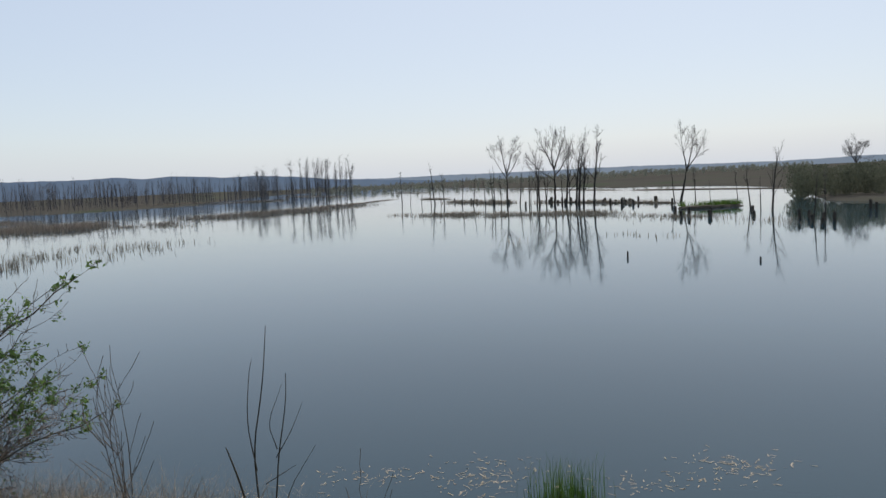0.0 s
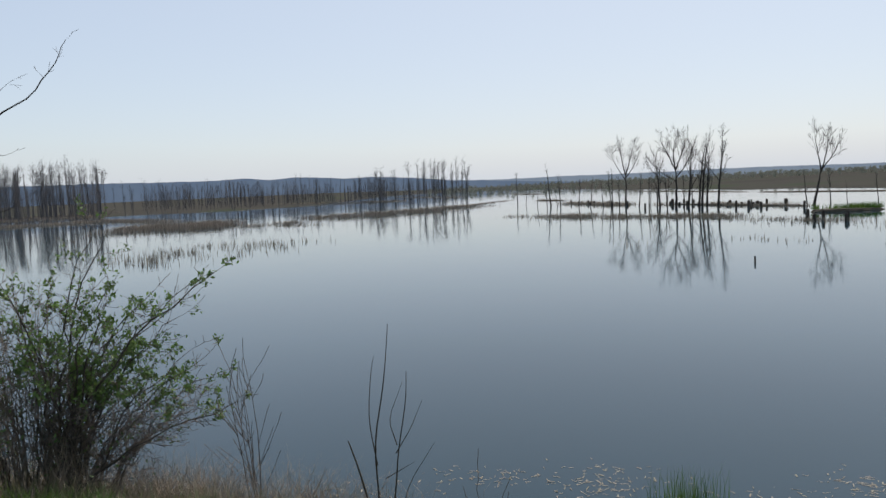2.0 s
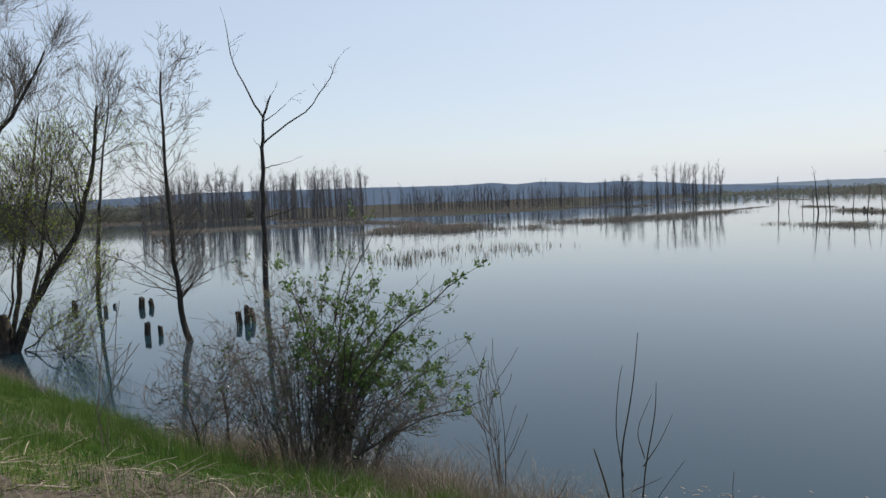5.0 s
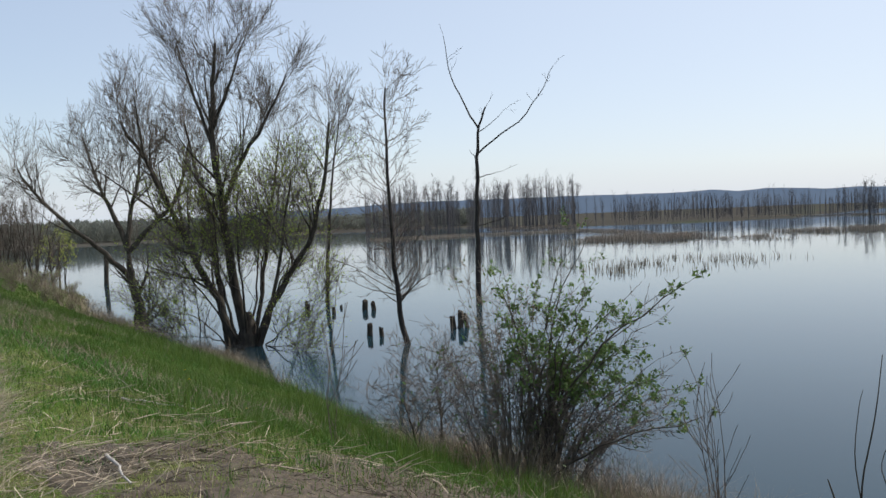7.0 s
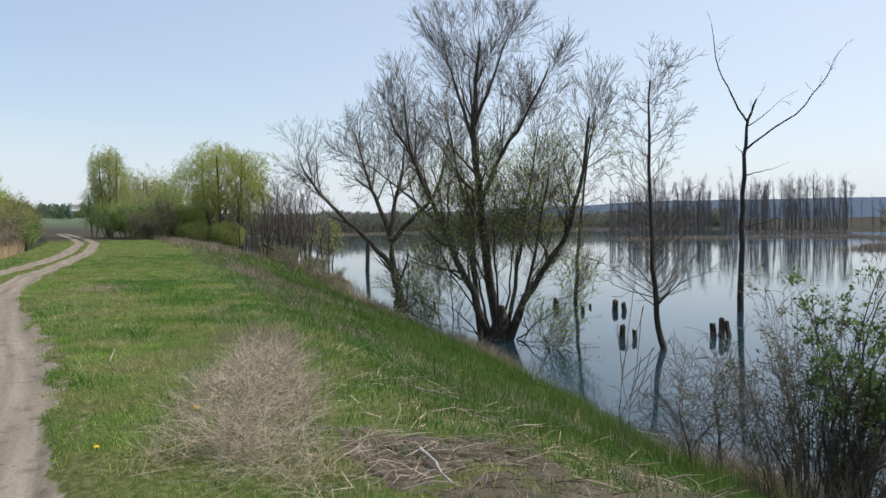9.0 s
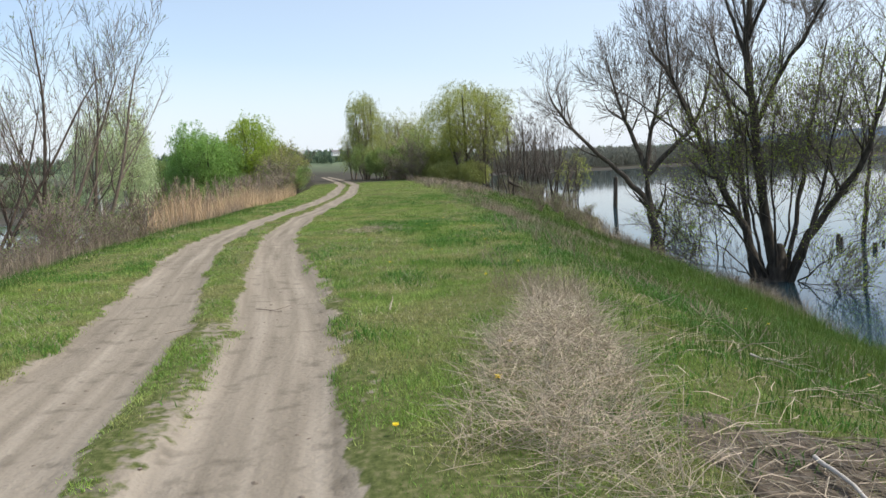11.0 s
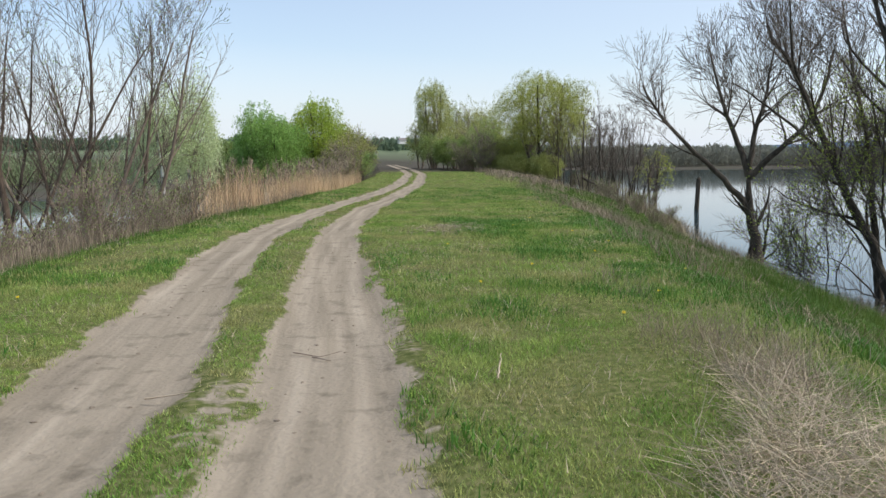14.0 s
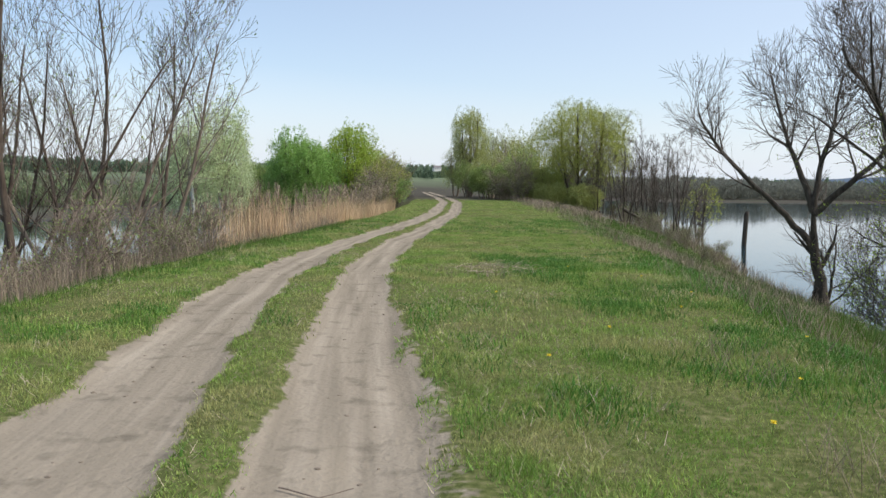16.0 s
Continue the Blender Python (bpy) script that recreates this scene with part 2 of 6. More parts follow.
def ground_height(x, y):
    x, y = np.asarray(x, float), np.asarray(y, float)
    el_, er, sh = interp(y, EDGE_L), interp(y, EDGE_R), interp(y, SHORE)
    u = (x - er) / (sh - er)
    right = W * np.clip(u, 0, None) ** 1.18
    right = np.where(u > 1, W - 0.35 * (x - sh), right)
    v = (el_ - x) / 7.0
    left = (W + 0.15) * np.clip(v, 0, None) ** 1.1
    left = np.where(v > 1, W + 0.15 - 0.10 * (el_ - 7 - x), left)
    z = np.where(x > er, right, np.where(x < el_, left, 0.0))
    z = z + 0.03 * bumps(x, y, 0.5) + 0.006 * bumps(x, y, 2.2, 5.0)
    z = z - 0.06 * rut_depth(x, y) + 0.006 * rut_depth(x, y) * bumps((x - interp(y, RUT_R)) * 4, y * 0.25, 1.0, 2.0) + 0.02 * bare_soil(x, y) * bumps(x, y, 5.0, 2.0)
    z = z - 0.035 * np.exp(-((x + 1.0) / 0.09) ** 2 - ((y - 11.5) / 0.35) ** 2)
    z = np.maximum(z, W - 1.2)
    # the dyke ends in the woods far ahead
    d = np.hypot(x, y)
    far = interp(np.degrees(np.arctan2(x, y)), FAR) * (1 + 0.05 * bumps(x, y, 0.03))
    land = W + 0.5 + np.clip((d - far) / 150, -1.5, 1) * 1.6 + np.clip(d - far - 150, 0, 500) * 0.004
    b = np.degrees(np.arctan2(x, y))
    ridge = np.clip((d - 900) / 500, 0, 1) ** 1.5 * 14 * np.clip((34 - b) / 10, 0, 1)
    ridge = ridge + np.clip((d - 400) / 200, 0, 1) * 8.5 * np.clip((14 - b) / 12, 0, 1) * np.clip((b + 75) / 20, 0, 1)
    ridge = ridge * np.clip((2600 - d) / 600, 0, 1)
    fields = np.maximum(land, W - 1.2) + ridge
    return np.where((d > 60) & (d > far - 20), np.maximum(z * (d < 420) + (W - 1.2) * (d >= 420), fields), z)


# ---------------------------------------------------------------- mesh helpers
def mesh_object(name, verts, faces, mat, parent=None, smooth=False, label=""):
    """One mesh object from arrays; all faces have the same number of corners."""
    verts, faces = np.asarray(verts, np.float32), np.asarray(faces, np.int32)
    me = bpy.data.meshes.new(name)
    me.vertices.add(len(verts))
    me.vertices.foreach_set("co", verts.ravel())
    k = faces.shape[1]
    me.loops.add(faces.size)
    me.loops.foreach_set("vertex_index", faces.ravel())
    me.polygons.add(len(faces))
    me.polygons.foreach_set("loop_start", np.arange(len(faces), dtype=np.int32) * k)
    me.polygons.foreach_set("use_smooth", np.full(len(faces), smooth))
    me.update(calc_edges=True)
    me.materials.append(mat)
    ob = new(name, me)
    if parent is not None:
        ob.parent = parent
    if label:
        ob["label"] = label
    return ob


def tubes(lines):
    """Vertices and quads of tapered tubes along polylines: (points, radii, sides)."""
    V, Q, n = [], [], 0
    for pts, rad, sides in lines:
        pts, rad = np.asarray(pts, float), np.asarray(rad, float)
        tang = np.gradient(pts, axis=0)
        tang /= np.linalg.norm(tang, axis=1, keepdims=True) + 1e-9
        ref = np.array([1.0, 0, 0]) if abs(tang[0][0]) < 0.8 else np.array([0, 1.0, 0])
        s = np.cross(tang, ref)
        s /= np.linalg.norm(s, axis=1, keepdims=True) + 1e-9
        c = np.cross(tang, s)
        a = np.arange(sides) * 2 * math.pi / sides
        ring = pts[:, None] + rad[:, None, None] * (s[:, None] * np.cos(a)[:, None] + c[:, None] * np.sin(a)[:, None])
        V.append(ring.reshape(-1, 3))
        i, j = np.meshgrid(np.arange(len(pts) - 1), np.arange(sides), indexing="ij")
        k = (j + 1) % sides
        Q.append(np.stack([n + i * sides + j, n + i * sides + k, n + (i + 1) * sides + k, n + (i + 1) * sides + j], -1).reshape(-1, 4))
        n += len(pts) * sides
    return np.concatenate(V), np.concatenate(Q)


def unit(v):
    return v / (np.linalg.norm(v) + 1e-9)


def grow(rng, start, way, length, radius, level, spec, lines, tips):
    """A branch and, from it, its side branches. spec holds a list per level."""
    n = spec["segments"][level]
    pts, p, d = [np.array(start, float)], np.array(start, float), unit(np.array(way, float))
    for i in range(n):
        d = unit(d + rng.normal(0, spec["wander"][level], 3) + np.array([0, 0, spec["lift"][level]]))
        p = p + d * length / n
        pts.append(p)
    line_branch(rng, np.array(pts), radius, level, spec, lines, tips, length)


def line_branch(rng, pts, radius, level, spec, lines, tips, length, end=0.25, shoots=None):
    rad = radius * np.linspace(1, end, len(pts))
    lines.append((pts, np.maximum(rad, spec["thin"]), 7 if radius > 0.06 else (5 if radius > 0.025 else 3), level))
    if level + 1 >= len(spec["segments"]):
        tips.append(pts)
        return
    count = shoots if shoots is not None else spec["count"][level]
    for i in range(count):
        f = rng.uniform(spec["from"][level], 1.0) if i else 1.0
        k = f * (len(pts) - 1)
        a = min(int(k), len(pts) - 2)
        q = pts[a] + (pts[a + 1] - pts[a]) * (k - a)
        t = unit(pts[a + 1] - pts[a])
        side = unit(np.cross(t, rng.normal(0, 1, 3)))
        ang = radians(rng.uniform(*spec["angle"][level]))
        if i == 0:
            ang *= 0.3
        d = t * math.cos(ang) + side * math.sin(ang)
        ln = spec["length"][level] * rng.uniform(0.6, 1.25) * (1.25 - 0.6 * f) * spec.get("size", 1.0)
        r = max(radius * (1 - (1 - end) * f) * spec["slim"][level], spec["thin"])
        grow(rng, q, d, ln, r, level + 1, spec, lines, tips)


def leaf_quads(rng, tips, count, size, spread=0.06, low=0.2, keep=None, clump=1):
    """Small folded leaves near the twigs, alone or in rosettes of clump leaves."""
    tips = [t for t in tips if keep is None or keep(t[-1])]
    if not tips:
        return None
    pick = np.repeat(rng.integers(0, len(tips), count // clump + 1), clump)[:count]
    pos = np.empty((count, 3))
    f = np.repeat(rng.uniform(low, 1, count // clump + 1), clump)[:count]
    for i, k in enumerate(pick):
        t = tips[k]
        q = f[i] * (len(t) - 1)
        a = min(int(q), len(t) - 2)
        pos[i] = t[a] + (t[a + 1] - t[a]) * (q - a)
    pos += rng.normal(0, spread, (count, 3))
    a = rng.normal(0, 1, (count, 3))
    a /= np.linalg.norm(a, axis=1, keepdims=True)
    b = np.cross(a, rng.normal(0, 1, (count, 3)))
    b /= np.linalg.norm(b, axis=1, keepdims=True)
    s = size * rng.uniform(0.6, 1.4, (count, 1))
    V = np.stack([pos - a * s, pos + b * s * 0.45, pos + a * s, pos - b * s * 0.45], 1).reshape(-1, 3)
    return V, np.arange(count * 4).reshape(-1, 4)


def finish_tree(name, base, lines, tips, rng, bark, twig, leaf, leaves, size, label, group="", spread=0.06, keep=None, category="tree", split=False, clump=1):
    root = tagged(new(name), label, category, group)
    root.empty_display_size = 0.3
    thick = [(p, r, s) for p, r, s, lv in lines if lv <= 1]
    thin = [(p, r, s) for p, r, s, lv in lines if lv > 1]
    if split:
        for p, r, s, lv in lines:
            if lv <= 1:
                mesh_object("limb" if lv else "trunk", *tubes([(p, r, s)]), bark if lv == 0 or r[0] > 0.03 else twig, root, smooth=True)
    else:
        mesh_object("trunk", *tubes(thick), bark, root, smooth=True)
    if thin:
        tagged(mesh_object("twig_crown", *tubes(thin), twig, root), kind="stuff")
    if leaves:
        got = leaf_quads(rng, tips, leaves, size, spread, keep=keep, clump=clump)
        if got:
            tagged(mesh_object("foliage", *got, leaf, root), kind="stuff")
    root.location = base
    return root


def spikes(rng, x, y, z, height, width, lean):
    """Short turf: one triangle a blade."""
    n = len(x)
    a, b = rng.uniform(0, 2 * math.pi, n), rng.uniform(0, 2 * math.pi, n)
    wx, wy = np.cos(a) * width * 0.5, np.sin(a) * width * 0.5
    up = height * np.sqrt(np.clip(1 - lean ** 2 * 0.6, 0.1, 1))
    V = np.stack([np.stack([x - wx, y - wy, z], -1), np.stack([x + wx, y + wy, z], -1), np.stack([x + np.cos(b) * lean * height, y + np.sin(b) * lean * height, z + up], -1)], 1)
    return V.reshape(-1, 3), np.arange(n * 3).reshape(-1, 3)


def blades(rng, x, y, z, height, width, lean, bend=0.5):
    """Grass: one bent blade of two triangles a point; arrays in, vertices and triangles out."""
    n = len(x)
    a = rng.uniform(0, 2 * math.pi, n)
    b = rng.uniform(0, 2 * math.pi, n)
    h, w = height * np.ones(n), width * np.ones(n)
    lx, ly = np.cos(b) * lean * h, np.sin(b) * lean * h
    wx, wy = np.cos(a) * w * 0.5, np.sin(a) * w * 0.5
    p0 = np.stack([x - wx, y - wy, z], -1)
    p1 = np.stack([x + wx, y + wy, z], -1)
    p2 = np.stack([x + lx * bend * 0.6, y + ly * bend * 0.6, z + h * 0.62], -1)
    p2b = p2 + np.stack([wx, wy, 0 * wx], -1) * 0.8
    p3 = np.stack([x + lx, y + ly, z + h * np.sqrt(np.clip(1 - lean ** 2 * 0.6, 0.1, 1))], -1)
    V = np.stack([p0, p1, p2b, p2, p3], 1).reshape(-1, 3)
    i = np.arange(n)[:, None] * 5
    T = np.concatenate([i + [0, 1, 2], i + [0, 2, 3], i + [3, 2, 4]], 1).reshape(-1, 3)
    return V, T


# ---------------------------------------------------------------- ground and water
def steps(breaks):
    out = [breaks[0][0]]
    for (a, s), (b, _) in zip(breaks, breaks[1:]):
        n = max(1, round((b - a) / s))
        out += list(a + (b - a) * np.arange(1, n + 1) / n)
    return np.array(out)


def spread_out(start, first, ratio, end):
    out, s, v = [], first, start
    while v < end:
        v += s
        s *= ratio
        out.append(v)
    return np.array(out)


gx = np.concatenate([-spread_out(20, 0.6, 1.075, 4200)[::-1], steps([(-20, 0.5), (-7, 0.11), (4.5, 0.2), (16, 0.5), (26, 0.5)]), spread_out(26, 0.8, 1.06, 4200)])
gy = np.concatenate([-spread_out(6, 0.6, 1.08, 4200)[::-1], steps([(-6, 0.5), (2, 0.12), (26, 0.25), (50, 0.5), (90, 0.5)]), spread_out(90, 0.8, 1.05, 4200)])
GX, GY = np.meshgrid(gx, gy)
GZ = ground_height(GX, GY)
nx, ny = len(gx), len(gy)
ii, jj = np.meshgrid(np.arange(ny - 1), np.arange(nx - 1), indexing="ij")
quads = np.stack([ii * nx + jj, ii * nx + jj + 1, (ii + 1) * nx + jj + 1, (ii + 1) * nx + jj], -1).reshape(-1, 4)


def ground_material():
    mat = bpy.data.materials.new("earth")
    mat.use_nodes = True
    nt = mat.node_tree
    add, link = nt.nodes.new, nt.links.new
    shader = nt.nodes["Principled BSDF"]
    shader.inputs["Roughness"].default_value, shader.inputs["Specular IOR Level"].default_value = 0.95, 0.0
    tc = add("ShaderNodeTexCoord")

    def noise_ramp(scale, detail, stops):
        nz = add("ShaderNodeTexNoise")
        nz.inputs["Scale"].default_value, nz.inputs["Detail"].default_value = scale, detail
        link(tc.outputs["Object"], nz.inputs["Vector"])
        r = add("ShaderNodeValToRGB")
        while len(r.color_ramp.elements) < len(stops):
            r.color_ramp.elements.new(0.5)
        for e, (p, c) in zip(r.color_ramp.elements, stops):
            e.position, e.color = p, (*c, 1)
        link(nz.outputs["Fac"], r.inputs[0])
        return nz, r

    _, turf = noise_ramp(16, 12, [(0.32, (0.06, 0.075, 0.026)), (0.5, (0.10, 0.115, 0.042)), (0.7, (0.175, 0.165, 0.085))])
    _, far = noise_ramp(0.02, 6, [(0.3, (0.070, 0.064, 0.057)), (0.55, (0.080, 0.076, 0.064)), (0.7, (0.066, 0.080, 0.052))])
    fine, sand = noise_ramp(0.7, 14, [(0.3, (0.195, 0.167, 0.130)), (0.5, (0.255, 0.220, 0.172)), (0.7, (0.325, 0.282, 0.224))])
    lane = add("ShaderNodeAttribute")
    lane.attribute_name = "lane"
    link(lane.outputs["Vector"], fine.inputs["Vector"])
    lines_ = add("ShaderNodeTexNoise")
    lines_.inputs["Scale"].default_value, lines_.inputs["Detail"].default_value = 1.0, 5
    link(lane.outputs["Vector"], lines_.inputs["Vector"])
    worn = add("ShaderNodeMapRange")
    worn.inputs["From Min"].default_value, worn.inputs["From Max"].default_value = 0.3, 0.7
    worn.inputs["To Min"].default_value, worn.inputs["To Max"].default_value = 0.90, 1.07
    link(lines_.outputs["Fac"], worn.inputs["Value"])
    spots = add("ShaderNodeTexNoise")
    spots.inputs["Scale"].default_value, spots.inputs["Detail"].default_value = 4.5, 7
    link(tc.outputs["Object"], spots.inputs["Vector"])
    dark = add("ShaderNodeMapRange")
    dark.inputs["From Min"].default_value, dark.inputs["From Max"].default_value = 0.56, 0.72
    dark.inputs["To Min"].default_value, dark.inputs["To Max"].default_value = 1.04, 0.70
    link(spots.outputs["Fac"], dark.inputs["Value"])
    tone = add("ShaderNodeMath")
    tone.operation = "MULTIPLY"
    link(worn.outputs[0], tone.inputs[0])
    link(dark.outputs[0], tone.inputs[1])
    shade = add("ShaderNodeHueSaturation")
    link(tone.outputs[0], shade.inputs["Value"])
    link(sand.outputs[0], shade.inputs["Color"])
    track = add("ShaderNodeAttribute")
    track.attribute_name = "track"
    away = add("ShaderNodeAttribute")
    away.attribute_name = "meadow"
    m1, m2, m0 = add("ShaderNodeMix"), add("ShaderNodeMix"), add("ShaderNodeMix")
    hill = add("ShaderNodeAttribute")
    hill.attribute_name = "hill"
    _, wood = noise_ramp(0.02, 8, [(0.3, (0.13, 0.17, 0.105)), (0.7, (0.17, 0.21, 0.135))])
    for m in (m0, m1, m2):
        m.data_type = "RGBA"
    link(away.outputs["Fac"], m1.inputs["Factor"])
    link(turf.outputs[0], m1.inputs["A"])
    link(hill.outputs["Fac"], m0.inputs["Factor"])
    link(far.outputs[0], m0.inputs["A"])
    link(wood.outputs[0], m0.inputs["B"])
    link(m0.outputs["Result"], m1.inputs["B"])
    edge = add("ShaderNodeTexNoise")
    edge.inputs["Scale"].default_value, edge.inputs["Detail"].default_value = 9, 8
    link(tc.outputs["Object"], edge.inputs["Vector"])
    both = add("ShaderNodeMath")
    both.operation = "ADD"
    link(track.outputs["Fac"], both.inputs[0])
    link(edge.outputs["Fac"], both.inputs[1])
    sharp = add("ShaderNodeMapRange")
    sharp.inputs["From Min"].default_value, sharp.inputs["From Max"].default_value = 0.92, 1.08
    link(both.outputs[0], sharp.inputs["Value"])
    link(sharp.outputs[0], m2.inputs["Factor"])
    link(m1.outputs["Result"], m2.inputs["A"])
    link(shade.outputs[0], m2.inputs["B"])
    link(m2.outputs["Result"], shader.inputs["Base Color"])
    bp = add("ShaderNodeBump")
    bp.inputs["Strength"].default_value, bp.inputs["Distance"].default_value = 0.7, 0.025
    rough = add("ShaderNodeTexNoise")
    rough.inputs["Scale"].default_value, rough.inputs["Detail"].default_value = 22, 10
    link(tc.outputs["Object"], rough.inputs["Vector"])
    link(rough.outputs["Fac"], bp.inputs["Height"])
    link(bp.outputs[0], shader.inputs["Normal"])
    return mat


ground = mesh_object("ground", np.stack([GX, GY, GZ], -1).reshape(-1, 3), quads, ground_material(), smooth=True)
tagged(ground, "grassy dyke with two sandy wheel tracks, marsh meadows and low hills", "ground", kind="structure")
for attr, val in (("track", np.maximum(rut_depth(GX, GY), 0.58 * bare_soil(GX, GY)) * (np.abs(GX) < 12) * (np.abs(GY) < 200)), ("meadow", np.clip((np.hypot(GX, GY) - 70) / 40, 0, 1)),
                  ("hill", np.clip((np.hypot(GX, GY) - 420) / 160, 0, 1) * np.clip((38 - np.degrees(np.arctan2(GX, GY))) / 8, 0, 1))):
    layer = ground.data.attributes.new(attr, "FLOAT", "POINT")
    layer.data.foreach_set("value", val.ravel().astype(np.float32))
layer = ground.data.attributes.new("lane", "FLOAT_VECTOR", "POINT")     # across the track, and slowly along it
layer.data.foreach_set("vector", np.stack([(GX - interp(GY, RUT_R)) * 8, GY * 0.35, GX * 0], -1).ravel().astype(np.float32))


def water_material():
    mat = bpy.data.materials.new("still_water")
    mat.use_nodes = True
    nt = mat.node_tree
    add, link = nt.nodes.new, nt.links.new
    s = nt.nodes["Principled BSDF"]
    s.inputs["Roughness"].default_value, s.inputs["IOR"].default_value = 0.05, 1.33
    tc = add("ShaderNodeTexCoord")
    n1 = add("ShaderNodeTexNoise")
    n1.inputs["Scale"].default_value, n1.inputs["Detail"].default_value = 0.05, 4
    r = add("ShaderNodeValToRGB")
    r.color_ramp.elements[0].position, r.color_ramp.elements[0].color = 0.3, (0.016, 0.040, 0.054, 1)
    r.color_ramp.elements[1].position, r.color_ramp.elements[1].color = 0.7, (0.024, 0.052, 0.066, 1)
    link(tc.outputs["Object"], n1.inputs["Vector"])
    link(n1.outputs["Fac"], r.inputs[0])
    link(r.outputs[0], s.inputs["Base Color"])
    mp = add("ShaderNodeMapping")
    mp.inputs["Scale"].default_value = (0.35, 1.0, 1.0)
    n2 = add("ShaderNodeTexNoise")
    n2.inputs["Scale"].default_value, n2.inputs["Detail"].default_value = 2.2, 3
    bp = add("ShaderNodeBump")
    bp.inputs["Strength"].default_value, bp.inputs["Distance"].default_value = 0.05, 0.02
    link(tc.outputs["Object"], mp.inputs[0])
    link(mp.outputs[0], n2.inputs["Vector"])
    link(n2.outputs["Fac"], bp.inputs["Height"])
    link(bp.outputs[0], s.inputs["Normal"])
    return mat


water = mesh_object("water", [(-1500, -1500, W), (1500, -1500, W), (1500, 1500, W), (-1500, 1500, W)], [(0, 1, 2, 3)], water_material())
tagged(water, "calm grey-blue floodwater that mirrors the sky", "water", kind="structure")

# ---------------------------------------------------------------- trees in the water beside the dyke
def spec_of(segments, wander, lift, count, start, angle, length, slim, thin=0.006, size=1.0):
    return {"segments": segments, "wander": wander, "lift": lift, "count": count, "from": start, "angle": angle, "length": length,
            "slim": slim, "thin": thin, "size": size}


def stem_tree(name, base, right, stems, spec, seed, bark, twig, leaf, leaves, size, label, group="", spread=0.06, keep=None, clump=1, category="tree"):
    """A tree whose main stems run through given points: (across, along, up) from its base; right is the ground direction of 'across'."""
    rng = np.random.default_rng(seed)
    r = np.array([right[0], right[1], 0.0])
    r /= np.linalg.norm(r)
    b = np.array([-r[1], r[0], 0.0])
    lines, tips = [], []
    for pts, radius, shoots in stems:
        p = np.array([r * a + b * c + np.array([0, 0, h]) for a, c, h in pts])
        k = np.linspace(0, len(p) - 1, len(p) * 3)
        q = np.stack([np.interp(k, np.arange(len(p)), p[:, i]) for i in range(3)], -1)
        q[1:-1] = (q[:-2] + 2 * q[1:-1] + q[2:]) / 4 + rng.normal(0, 0.03, (len(q) - 2, 3))
        line_branch(rng, q, radius, 0, spec, lines, tips, 1.0, shoots=shoots)
    return finish_tree(name, base, lines, tips, rng, bark, twig, leaf, leaves, size, label, group, spread, keep, category, True, clump)


